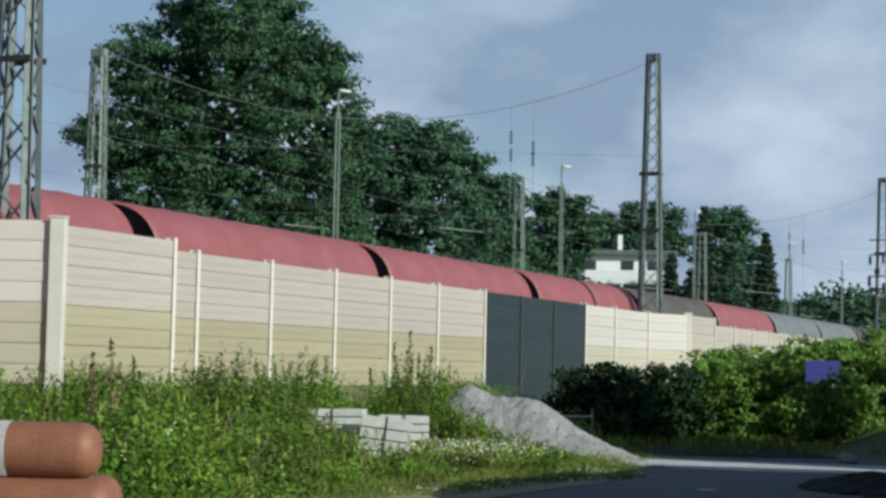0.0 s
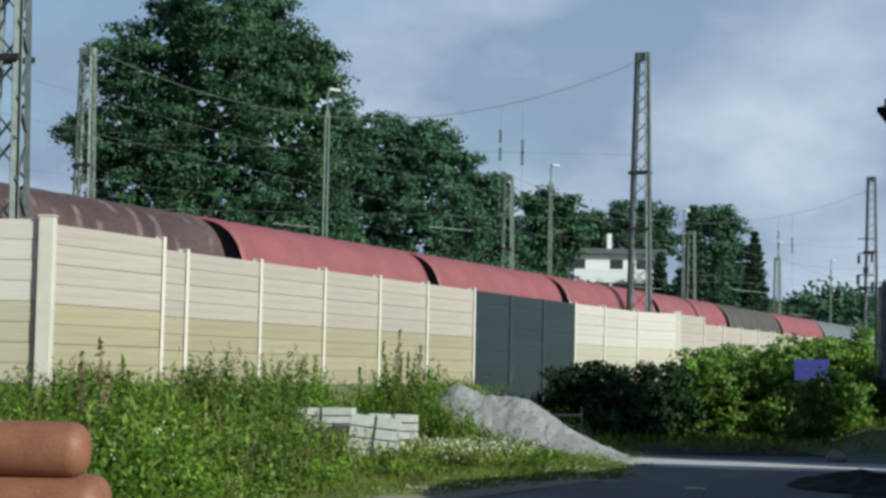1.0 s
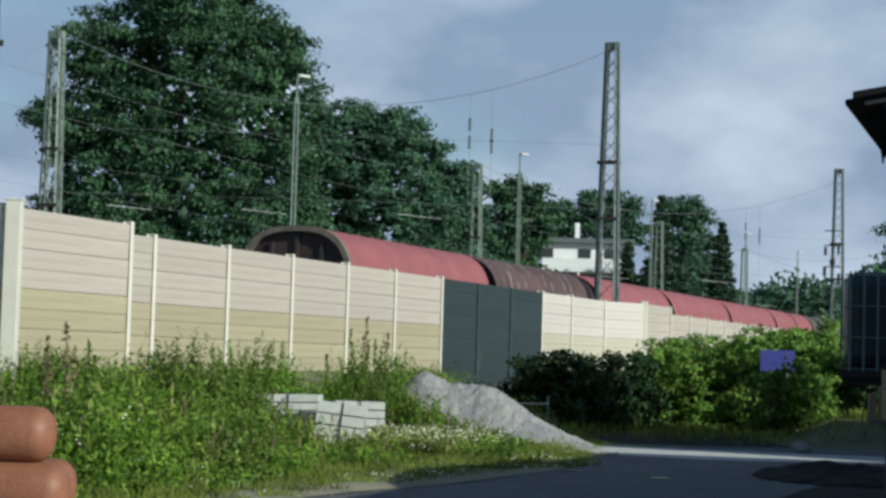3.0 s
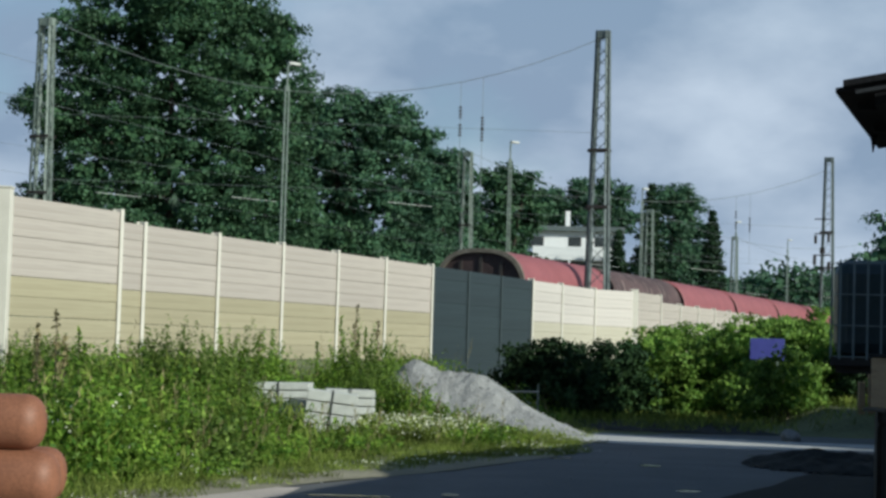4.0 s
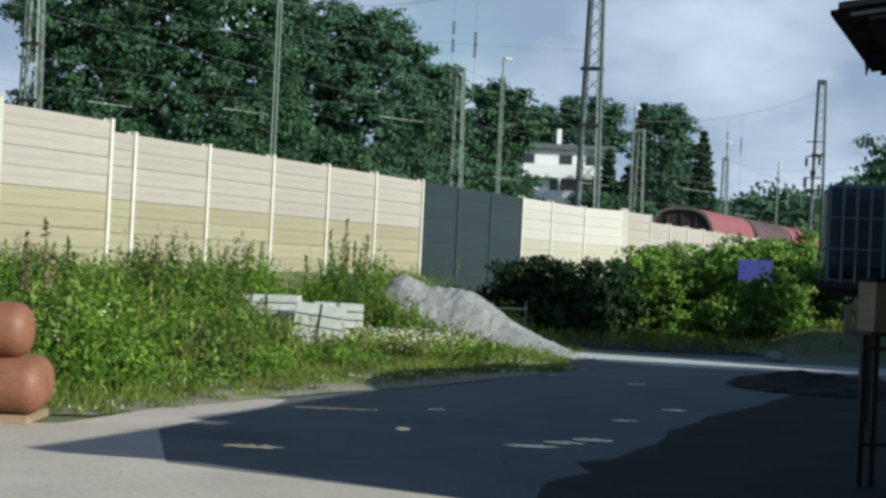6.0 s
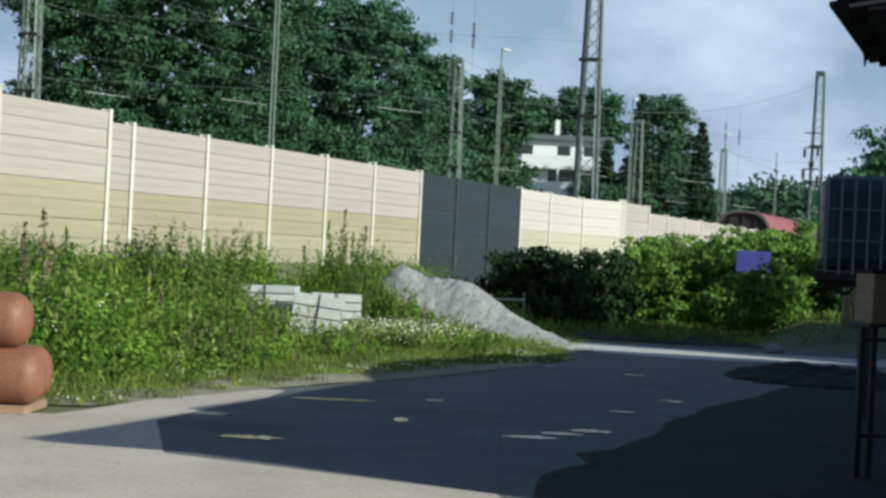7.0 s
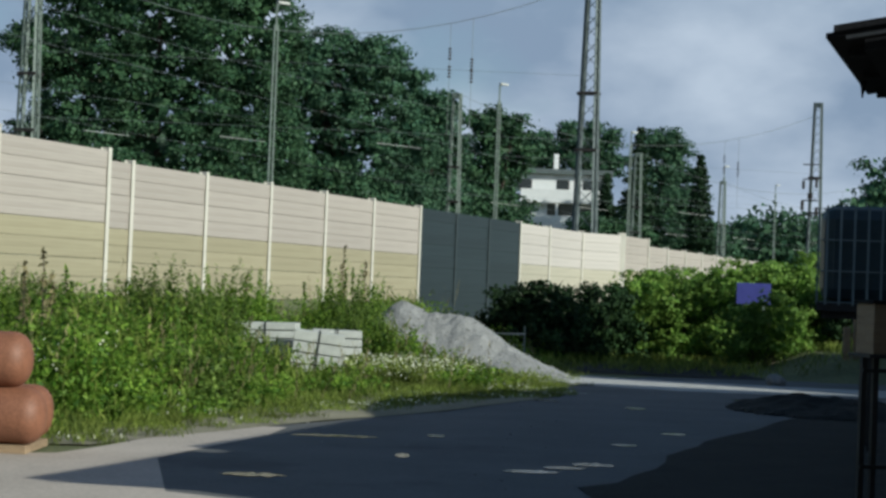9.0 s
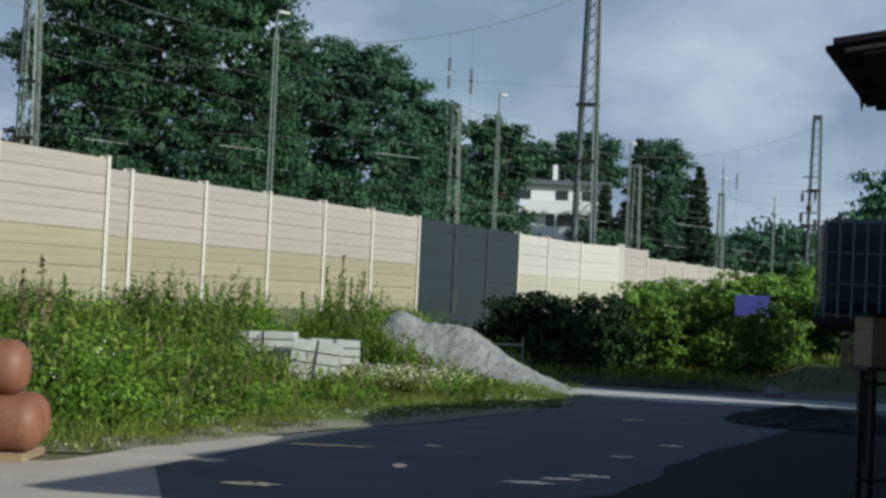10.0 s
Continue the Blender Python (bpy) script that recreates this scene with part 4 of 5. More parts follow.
def build_shed():
    turn = math.degrees(math.atan2(SIDE.y, SIDE.x))
    ob = thing("shed", pose(EAVE.x, EAVE.y, 0, 0, 0, turn), "low shed with dark overhanging roof and rendered wall", "shed")
    L, Wd, z, rise, front, back = 19.6, 9.0, EAVE.z, 0.16, 2.95, 0.95

    def slab(x0, y0, y1, low, high):
        """A sloping sheet of the roof, from its eave at x0 up to the far side."""
        bm = B()
        vs = [bm.verts.new((x, y, q + (x - x0) * rise)) for q in (low, high) for x, y in ((x0, y0), (Wd, y0), (Wd, y1), (x0, y1))]
        for f in ((3, 2, 1, 0), (4, 5, 6, 7), (0, 1, 5, 4), (1, 2, 6, 5), (2, 3, 7, 6), (3, 0, 4, 7)):
            bm.faces.new([vs[i] for i in f])
        return bm
    # the canopy at the near end, its edge built up in steps
    canopy = part("canopy_roof", slab(0.045, 0, front, z + 0.012, z + 0.05), M_ROOFING, ob, "dark overhanging canopy")
    part("canopy_deck", slab(0.0, 0.03, front - 0.02, z - 0.02, z + 0.008), M_ROOFING, canopy)
    part("soffit", slab(0.22, 0.05, front - 0.05, z - 0.09, z - 0.024), M_ROOFING, canopy)
    bm = B()
    beam(bm, (0.12, -0.012, z - 0.025), (Wd, -0.012, z - 0.025 + rise * (Wd - 0.12)), 0.05, 0.02)
    part("verge_board", bm, M_VERGE, canopy)
    for k in range(3):
        bm = B()
        box(bm, (0.08, 0.5 + k * 1.1, z - 0.06), (1.2, 0.58 + k * 1.1, z - 0.018))
        part("rafter", bm, M_ROOFING, canopy)
    bm = B()
    tube(bm, [(0.03, 2.15, z - 0.01), (0.035, 2.16, z - 0.06), (0.028, 2.17, z - 0.13)], [0.03, 0.018, 0.004], 5)
    part("torn_felt", bm, M_ROOFING, canopy)
    # the unseen long roof: further back, out of view; higher, to keep its shadow
    part("main_roof", slab(back, front + 0.01, L, z + 0.49, z + 0.61), M_ROOFING, ob, "dark felt roof")
    # Unseen hump added on the roof to bulge the shadow's edge.
    bm = B()
    low, high = z + 0.56, z + 1.12
    vs = [bm.verts.new(c) for c in ((back, 8.0, low), (back, 16.4, low), (back, 14.6, high - 0.2), (back, 11.2, high), (back, 9.6, high - 0.1),
                                    (3.4, 8.0, low + 0.3), (3.4, 16.4, low + 0.3), (3.4, 14.6, high - 0.2), (3.4, 11.2, high), (3.4, 9.6, high - 0.1))]
    for f in ((0, 4, 3, 2, 1), (5, 6, 7, 8, 9), (0, 1, 6, 5), (1, 2, 7, 6), (2, 3, 8, 7), (3, 4, 9, 8), (4, 0, 5, 9)):
        bm.faces.new([vs[i] for i in f])
    part("shadow_bulge_roof", bm, M_ROOFING, ob)
    for lo, hi in (((1.25, 0.15, 0), (1.45, L - 0.15, z + 0.52)), ((1.45, 0.15, 0), (Wd - 0.2, 0.35, z + 0.15)), ((1.45, L - 0.35, 0), (Wd - 0.2, L - 0.15, z + 0.5))):
        bm = B()
        box(bm, lo, hi)
        part("wall", bm, M_SHEDWALL, ob)


def build_block(name, corner, along, length, depth, height, label):
    along = Vector(along).normalized()
    turn = math.degrees(math.atan2(along.y, along.x)) - 90
    ob = thing(name, pose(corner[0], corner[1], 0, 0, 0, turn), label, "building")
    bm = B()
    box(bm, (0, 0, 0), (depth, length, height))
    part("wall", bm, M_SHEDWALL, ob)
    bm = B()
    box(bm, (-0.15, -0.15, height), (depth + 0.15, length + 0.15, height + 0.2), 0.03)
    part("roof", bm, M_ROOFING, ob)
    return ob


build_shed()
# Unseen block, added to hold back sky light from the yard.
build_block("rear_sky_block", (-32, -16), (0.0, 1.0), 10.0, 41.0, 15.0, "unseen block behind the camera, added to cut the sky's light")
# Unseen caster, placed and sized to shade road and shrubs.
build_block("shade_block", (10.2, 31.2), (0.338, 0.941), 7.0, 5.5, 6.4, "unseen tall block beyond the yard road, added to cast shade")


# ---- yard: clay pipes ----
def build_pipes():
    """Thick clay pipe sections lying crosswise on each other, ends rounded over."""
    r = 0.25
    def pipe(m, label):
        ob = thing("clay_pipe", m, label, "pipe", "stacked clay pipes")
        bm = B()
        prof = [(-2.6, r - 0.03), (-2.57, r)] + [(-0.17 + 0.17 * math.sin(a), r - 0.17 + 0.17 * math.cos(a)) for a in [k * math.pi / 12 for k in range(0, 7)]] + [(0.006, 0.05), (0.008, 0.01)]
        rings = []
        for x, q in prof:
            rings.append([bm.verts.new((x, q * math.cos(k * math.tau / 28), q * math.sin(k * math.tau / 28))) for k in range(28)])
        for a, b in zip(rings, rings[1:]):
            for k in range(28):
                f = bm.faces.new((a[k], a[(k + 1) % 28], b[(k + 1) % 28], b[k]))
                f.smooth = True
        bm.faces.new(rings[0])
        bm.faces.new(rings[-1])
        bmesh.ops.recalc_face_normals(bm, faces=bm.faces)
        part("body", bm, M_CLAY, ob)
        if "another" in label and "on another" in label:
            bm = B()
            tube(bm, [(-2.0, 0, 0), (-0.80, 0, 0)], [r + 0.005, r + 0.005], 28)
            for f in bm.faces:
                f.smooth = len(f.verts) == 4
            part("sleeve", bm, M_GRAVEL, ob, "white sleeve")
        return ob
    z = 0.09
    pipe(pose(-2.86, 16.45, z + r, 0, 0, -3), "thick orange-brown clay pipe on a timber bearer")
    pipe(pose(-3.01, 16.5, z + r * 3 - 0.01, 0, 0, -3), "thick orange-brown clay pipe lying on another")
    pipe(pose(-2.9, 17.0, z + r, 0, 0, -3), "thick orange-brown clay pipe lying behind another")
    ob = thing("timber_bearer", pose(-3.4, 16.6, 0.012, 0, 0, -3), "flat weathered timber bearer under the pipes", "timber")
    bm = B()
    box(bm, (-1.4, -0.25, 0), (0.42, 0.6, 0.076), 0.008)
    part("timber", bm, M_WOOD, ob)


build_pipes()


# ---- yard: stacked kerb stones ----
def stack(x, y, turn, cols, rows, w, h, deep, lean, label):
    ob = thing("kerb_stack", pose(x, y, ground_z(x, y) - 0.02, 0, lean, turn), label, "kerb stones", "stacks of kerb stones")
    bm = B()
    box(bm, (0.006, 0, 0.006), (w - 0.006, deep, h - 0.016), 0.01)
    me = mesh(bm, "kerb_stone", M_BLOCK)
    for i in range(cols):
        for j in range(rows):
            shared("kerb_stone", me, ob, pose(i * w, random.uniform(-0.015, 0.015), 0.05 + j * h))
    for k in (0.5,):
        bm = B()
        xx = cols * w * k
        box(bm, (xx - 0.012, -0.022, 0.03), (xx + 0.012, -0.017, 0.05 + rows * h + 0.006))
        box(bm, (xx - 0.012, -0.022, 0.05 + rows * h + 0.002), (xx + 0.012, deep, 0.05 + rows * h + 0.007))
        part("strap", bm, M_STRAP, ob)
    for k in (0.0, 0.45, 0.9):
        bm = B()
        box(bm, (k * (cols * w - 0.1), 0, 0), (k * (cols * w - 0.1) + 0.1, deep, 0.05))
        part("bearer", bm, M_WOOD, ob)
    return ob


stack(-1.45, 32.5, 2, 2, 4, 0.45, 0.198, 0.9, 6, "pale concrete kerb stones strapped in a leaning stack")
stack(-2.5, 33.7, -3, 2, 5, 0.56, 0.145, 0.9, -1, "pale concrete kerb stones strapped in a stack among weeds")
stack(-1.1, 34.0, 3, 2, 5, 0.46, 0.155, 0.9, 0, "short pale kerb stones strapped in a stack among weeds")


# ---- yard: heap of crushed stone ----
def heap_z(x, y):
    """Heap with two summits and a long tail towards the road."""
    k = min(1.0, max(0.0, (x - 0.55) / 1.3))
    crest = 1.46 - 0.24 * k - 0.10 * math.sin(math.pi * min(1.0, max(0.0, (x - 0.75) / 1.0))) ** 2
    q = math.hypot(x - 0.55 - 1.3 * k, y - 36.2 + 0.2 * k)
    z = crest * max(0.0, 1 - math.sqrt(q * q + 0.012) / 1.72)
    tail = 0.68 * max(0.0, 1 - math.hypot(x - 2.45, y - 35.6) / 1.65)
    z = max(z, tail)
    return z + 0.07 * noise.noise((x * 2.6, y * 2.6, 3.0)) * min(1, z) + 0.035 * noise.noise((x * 7, y * 7, 1.0)) * min(1, z * 2)


def build_heap():
    xs, ys = np.arange(-1.8, 5.0, 0.07), np.arange(33.2, 39.4, 0.07)
    vs = [(x, y, heap_z(x, y) + ground_z(x, y) - 0.05) for y in ys for x in xs]
    w = len(xs)
    fs = []
    for j in range(len(ys) - 1):
        for i in range(w - 1):
            q = j * w + i
            if max(heap_z(xs[i], ys[j]), heap_z(xs[i + 1], ys[j + 1]), heap_z(xs[i + 1], ys[j]), heap_z(xs[i], ys[j + 1])) > 0.02:
                fs.append((q, q + 1, q + w + 1, q + w))
    me = bpy.data.meshes.new("spoil_mound")
    me.from_pydata(vs, [], fs)
    me.materials.append(M_GRAVEL)
    bm = bmesh.new()
    bm.from_mesh(me)
    bmesh.ops.delete(bm, geom=[v for v in bm.verts if not v.link_faces], context="VERTS")
    bm.to_mesh(me)
    bm.free()
    tagged(new("spoil_mound", me), "heap of pale grey crushed stone at the edge of the weeds", "gravel heap")
    rng = np.random.default_rng(5)
    bm = B()
    for k in range(900):
        x, y = rng.uniform(-1, 4.4), rng.uniform(33.4, 37.5)
        z = heap_z(x, y)
        if z > 0.03 or rng.random() < 0.15:
            r = rng.uniform(0.01, 0.028)
            bmesh.ops.create_icosphere(bm, subdivisions=1, radius=r, matrix=Matrix.Translation((x, y, max(0, z - 0.05) + ground_z(x, y) + r * 0.2)) @ Matrix.Diagonal((1.2, 0.9, 0.7, 1)))
    o = part("loose_stones", bm, M_GRAVEL)
    tagged(o, "loose grey stones on and round the heap", "stones", kind="stuff")


build_heap()


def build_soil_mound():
    """Low mound of soil and clods, its black colour holding the shade."""
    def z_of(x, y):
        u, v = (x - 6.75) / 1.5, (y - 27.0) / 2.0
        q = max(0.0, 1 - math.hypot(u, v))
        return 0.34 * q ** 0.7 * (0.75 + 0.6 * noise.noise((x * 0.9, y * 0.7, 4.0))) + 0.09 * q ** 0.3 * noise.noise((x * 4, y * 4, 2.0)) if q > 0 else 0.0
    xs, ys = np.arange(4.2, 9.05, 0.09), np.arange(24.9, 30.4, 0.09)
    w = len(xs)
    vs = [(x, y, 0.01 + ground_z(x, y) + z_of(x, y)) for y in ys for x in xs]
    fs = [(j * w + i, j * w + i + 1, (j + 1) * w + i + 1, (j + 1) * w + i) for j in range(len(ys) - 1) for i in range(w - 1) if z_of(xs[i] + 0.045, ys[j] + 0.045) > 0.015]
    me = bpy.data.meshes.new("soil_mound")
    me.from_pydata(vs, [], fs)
    me.materials.append(M_SHADE_SOIL)
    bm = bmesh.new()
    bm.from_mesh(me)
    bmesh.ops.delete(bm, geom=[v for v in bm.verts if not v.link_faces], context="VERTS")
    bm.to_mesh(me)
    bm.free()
    tagged(new("soil_mound", me), "low mound of soil and clods, coloured black for the shade", "soil mound")


build_soil_mound()


# ---- yard: shrubs, weeds, grass ----
def shrub(x, y, w, deep, h, leaf, size, seed, label, count=20, spread=0.26):
    rnd = random.Random(seed)
    rng = np.random.default_rng(seed)
    ob = thing("shrub", pose(x, y, ground_z(x, y)), label, "shrub")
    lobes = []
    for _ in range(count):
        k = rnd.uniform(0.1, 0.92)
        a, r = rnd.uniform(0, math.tau), rnd.uniform(0, 1) ** 0.5 * (1 - 0.35 * k)
        sz = h * rnd.uniform(0.14, 0.26)
        lobes.append((r * math.cos(a) * (w / 2 - sz * 0.6), r * math.sin(a) * (deep / 2 - sz * 0.6), h * k * 0.86, sz * 1.1, sz, sz * 0.75))
    for cx, cy, cz, *_ in lobes[:9]:
        bm = B()
        tube(bm, [(cx * 0.4, cy * 0.4, -0.1), (cx * 0.7, cy * 0.7, cz * 0.5), (cx, cy, cz)], [0.035, 0.025, 0.008], 6)
        part("stem", bm, M_BARK, ob)
    pts, ways, sizes = crown_leaves(rng, lobes, spread, size, core=14)
    up = pts[:, 2] > 0.02
    o = new("foliage", leaf_mesh("foliage", pts[up], sizes[up], leaf, rng, slim=0.6, facing=ways[up]))
    o.parent = ob


SHRUBS = ((3.7, 43.6, 2.8, 2.6, 1.85, "broad evergreen shrub before the barrier, shade put into its leaf colour"), (5.2, 45.2, 3.0, 2.8, 1.9, "broad evergreen shrub before the barrier, shade put into its leaf colour"),
          (7.4, 46.6, 3.2, 3.0, 2.35, "bright green leafy shrub before the barrier"), (9.4, 46.0, 3.2, 3.0, 2.5, "bright green leafy shrub with trailing stems"),
          (11.4, 45.2, 3.0, 2.6, 2.35, "bright green leafy shrub with trailing stems"), (13.0, 46.0, 3.0, 3.0, 2.35, "bright green leafy shrub beside the dark tank"),
          (8.4, 50.0, 4.4, 2.8, 2.5, "bright green leafy shrub against the barrier"), (11.4, 49.6, 4.4, 3.2, 2.5, "bright green leafy shrub against the barrier"),
          (14.2, 51.0, 4.4, 3.4, 2.45, "bright green leafy shrub against the barrier"), (13.0, 57.0, 4.6, 3.4, 2.2, "bright green leafy shrub against the barrier"))
# The two left shrubs get leaves with the shade put into their colour.
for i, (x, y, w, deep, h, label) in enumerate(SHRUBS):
    shrub(x, y, w, deep, h, L_SHADED if "evergreen" in label else L_BUSH, 0.115, 51 + i, label, 40, 0.2)
shrub(9.0, 42.5, 2.2, 1.3, 1.72, L_BUSH, 0.11, 90, "low leafy shrub before the blue panel", 20, 0.24)


# Dark leaves here stand in for a black, shaded hollow.
shrub(11.3, 43.7, 1.7, 1.4, 1.8, L_SHADED, 0.115, 91, "shrub behind a timber post, leaves coloured dark for a shaded hollow", 20, 0.2)


def verge_ok(x, y):
    """Between the road's edge and the barrier."""
    d = -x * math.cos(THETA) + y * math.sin(THETA)
    edge = np.interp(y, [0, 10, 16.1, 20.0, 24.3, 29.5, 34.8, 38, 60], [-6.6, -4.2, -2.8, -1.75, 0.35, 3.05, 3.75, 3.8, 12])
    return x < edge + 0.55 * noise.noise((x * 0.9, y * 0.7, 3.0)) and d < 17.6


def weeds():
    rng = np.random.default_rng(91)
    leaf_c, leaf_s, blade_c, blade_s, fl_c, fl_s, dry_c, dry_s = [], [], [], [], [], [], [], []
    n = 0
    while n < 5400:
        y = rng.uniform(13, 44)
        x = rng.uniform(-15, 4)
        if not verge_ok(x, y) or abs(x) / y > 0.42:
            continue
        if heap_z(x, y) > 0.12 or (-2.5 < x < 0.3 and 31.4 < y < 35.2):
            continue
        if -5 < x < -2.3 and y < 17.4:
            continue
        n += 1
        z = ground_z(x, y)
        d = -x * math.cos(THETA) + y * math.sin(THETA)
        edge = np.interp(y, [0, 10, 16.1, 20.0, 24.3, 29.5, 34.8, 38, 60], [-6.6, -4.2, -2.8, -1.75, 0.35, 3.05, 3.75, 3.8, 12])
        inn = edge - x
        tall = 0.10 + 0.55 * smooth(0.3, 2.4, inn) * max(0.12, 0.72 + 2.3 * noise.noise((x * 0.75, y * 0.45, 5.0)))
        if y > 26 and -0.085 * y + 3.2 < x + 0.9 and y < 34:
            tall *= 0.45
        if y < 33 and -0.046 * y < x < 0.012 * y:
            tall = 0.05 + 0.1 * tall if y > 28 else tall * 0.3
        elif y < 33 and -0.085 * y < x <= -0.046 * y and y > 20:
            tall *= 0.6
        tall *= 1 - 0.45 * smooth(15.0, 16.8, d)
        tall = max(0.06, tall * rng.uniform(0.7, 1.3))
        m = int(18 + 62 * tall)
        u = rng.uniform(0.05, 1, size=m)
        lean = rng.normal(size=2) * 0.2
        base = np.array([x, y, z])
        p = np.stack([u * lean[0] + rng.normal(size=m) * (0.06 + 0.12 * tall), u * lean[1] + rng.normal(size=m) * (0.06 + 0.12 * tall), u * tall], 1) + base
        if tall > 0.2 and rng.random() < 0.86:
            leaf_c.append(p)
            leaf_s.append(rng.uniform(0.05, 0.13, size=m))
        else:
            blade_c.append(p * [1, 1, 1])
            blade_s.append(rng.uniform(0.12, 0.3, size=m) * min(1.1, 0.35 + 1.1 * tall))
        flowery = noise.noise((x * 0.6, y * 0.4, 8.0)) > 0.05 and inn < 2.0 or (-0.5 < x < 1.8 and 30.5 < y < 34)
        patch = -0.3 < x < 1.9 and 30 < y < 34.5
        if flowery and rng.random() < (0.8 if patch else 0.2):
            q = rng.integers(3, 12)
            fl_c.append(base + np.stack([rng.normal(size=q) * 0.16, rng.normal(size=q) * 0.16, tall * rng.uniform(0.75, 1.15, size=q)], 1))
            fl_s.append(rng.uniform(0.02, 0.042, size=q))
        if rng.random() < 0.05 and inn > 1.2:
            q = 26
            uu = np.linspace(0, 1, q)
            hh = tall + rng.uniform(0.3, 0.7)
            dry_c.append(base + np.stack([uu * lean[0] * 1.2, uu * lean[1] * 1.2, uu * hh], 1) + rng.normal(size=(q, 3)) * 0.02 * uu[:, None])
            dry_s.append(rng.uniform(0.06, 0.12, size=q))
    for name, c, s_, m, up, slim, label in (("weeds", leaf_c, leaf_s, L_WEED, 0.25, 0.42, "tall leafy green weeds along the barrier"),
                                            ("grass", blade_c, blade_s, L_GRASS, 0.8, 0.09, "long green grass beside the road"),
                                            ("blossom", fl_c, fl_s, L_FLOWER, 0.0, 0.9, "small white wild flowers among the weeds"),
                                            ("dry_stalks", dry_c, dry_s, L_DRY, 1.0, 0.16, "dry brown stalks standing above the weeds")):
        c, s_ = np.concatenate(c), np.concatenate(s_)
        ways = rng.normal(size=c.shape) * 0.8 + np.array([0.0, 0.0, 0.8]) if name == "weeds" else None
        tagged(new(name, leaf_mesh(name, c, s_, m, rng, up, slim, ways)), label, "grass" if name == "grass" else "plants", kind="stuff")


weeds()


def weed_clump(x, y, w, h, leaf, seed, label, size=0.08):
    """Upright leafy shoots, tallest in the middle, feathering out at the tips."""
    rng = np.random.default_rng(seed)
    ob = thing("weed_clump", pose(x, y, ground_z(x, y)), label, "weeds")
    places, ways, sizes, stems = [], [], [], B()
    for k in range(int(26 + 58 * w * w)):
        a, r = rng.uniform(0, math.tau), math.sqrt(rng.uniform(0, 1)) * w / 2
        top = h * (1 - 0.5 * (2 * r / w) ** 2) * rng.uniform(0.5, 1.12)
        lean = np.array([math.cos(a) * r * 0.35 + rng.normal() * 0.08, math.sin(a) * r * 0.35 + rng.normal() * 0.08])
        base = np.array([math.cos(a) * r, math.sin(a) * r, 0.0])
        m = int(10 + 34 * top)
        u = rng.uniform(0.12, 1.0, size=m)
        out = rng.normal(size=(m, 2))
        out /= np.linalg.norm(out, axis=1, keepdims=True)
        reach = (0.04 + 0.11 * (1 - u)) * rng.uniform(0.3, 1.2, size=m)
        places.append(base + np.stack([lean[0] * u ** 1.5 + out[:, 0] * reach, lean[1] * u ** 1.5 + out[:, 1] * reach, u * top], 1))
        ways.append(np.stack([out[:, 0] * 0.8, out[:, 1] * 0.8, np.full(m, 0.75)], 1) + rng.normal(size=(m, 3)) * 0.4)
        sizes.append(size * (1.35 - 0.85 * u) * rng.uniform(0.7, 1.4, size=m))
        if k % 6 == 0:
            tube(stems, [tuple(base), tuple(base + np.array([lean[0] * 0.4, lean[1] * 0.4, top * 0.5])), tuple(base + np.array([lean[0], lean[1], top]))], [0.007, 0.005, 0.002], 4)
    tagged(part("stem", stems, L_WEED, ob), kind="stuff")
    o = new("leaves", leaf_mesh("leaves", np.concatenate(places), np.concatenate(sizes), leaf, rng, slim=0.5, facing=np.concatenate(ways)))
    o.parent = ob


CLUMPS = ((-3.4, 30.0, 2.2, 1.45), (-4.9, 27.5, 1.9, 1.2), (-0.5, 37.4, 1.8, 1.55), (-2.7, 36.0, 1.7, 1.3), (-6.2, 31.5, 2.2, 1.0), (-4.1, 23.8, 1.6, 0.9), (-3.3, 21.0, 1.3, 0.7),
          (-5.4, 23.0, 1.8, 0.95), (-4.2, 33.2, 1.8, 0.95), (-7.2, 29.0, 2.0, 0.9), (0.35, 38.6, 1.4, 0.9), (-3.6, 26.2, 1.5, 0.85), (-0.25, 35.2, 1.2, 1.15), (-0.2, 36.4, 1.3, 1.2), (0.2, 34.6, 1.0, 0.88), (0.65, 34.2, 1.0, 0.66), (1.1, 33.8, 1.0, 0.48), (1.6, 33.5, 0.9, 0.33))
for i, (x, y, w, h) in enumerate(CLUMPS):
    weed_clump(x, y, w * 1.1, h * 1.25, L_WEED if i % 4 else L_HERB, 140 + i, "tall clump of leafy green weeds", 0.105)


def scattered_clumps():
    """Lower, uneven clumps of weeds all over the verge."""
    rnd = random.Random(66)
    k = 0
    while k < 46:
        y = rnd.uniform(17.5, 38)
        x = rnd.uniform(-9, 2)
        edge = np.interp(y, [0, 10, 16.1, 20.0, 24.3, 29.5, 34.8, 38, 60], [-6.6, -4.2, -2.8, -1.75, 0.35, 3.05, 3.75, 3.8, 12])
        inn = edge - x
        if inn < 1.3 or x > 0.1 and y > 29 or not verge_ok(x, y) or abs(x) / y > 0.28 or heap_z(x, y) > 0.05 or -0.075 * y < x < 0.03 * y and y < 34.5:
            continue
        h = (0.35 + 0.4 * smooth(1.0, 3.0, inn)) * rnd.uniform(0.75, 1.4)
        w = rnd.uniform(0.7, 1.7)
        weed_clump(x, y, w, h, L_WEED if k % 3 else L_HERB, 500 + k, "low clump of leafy green weeds", rnd.choice((0.07, 0.095, 0.12)))
        k += 1


scattered_clumps()


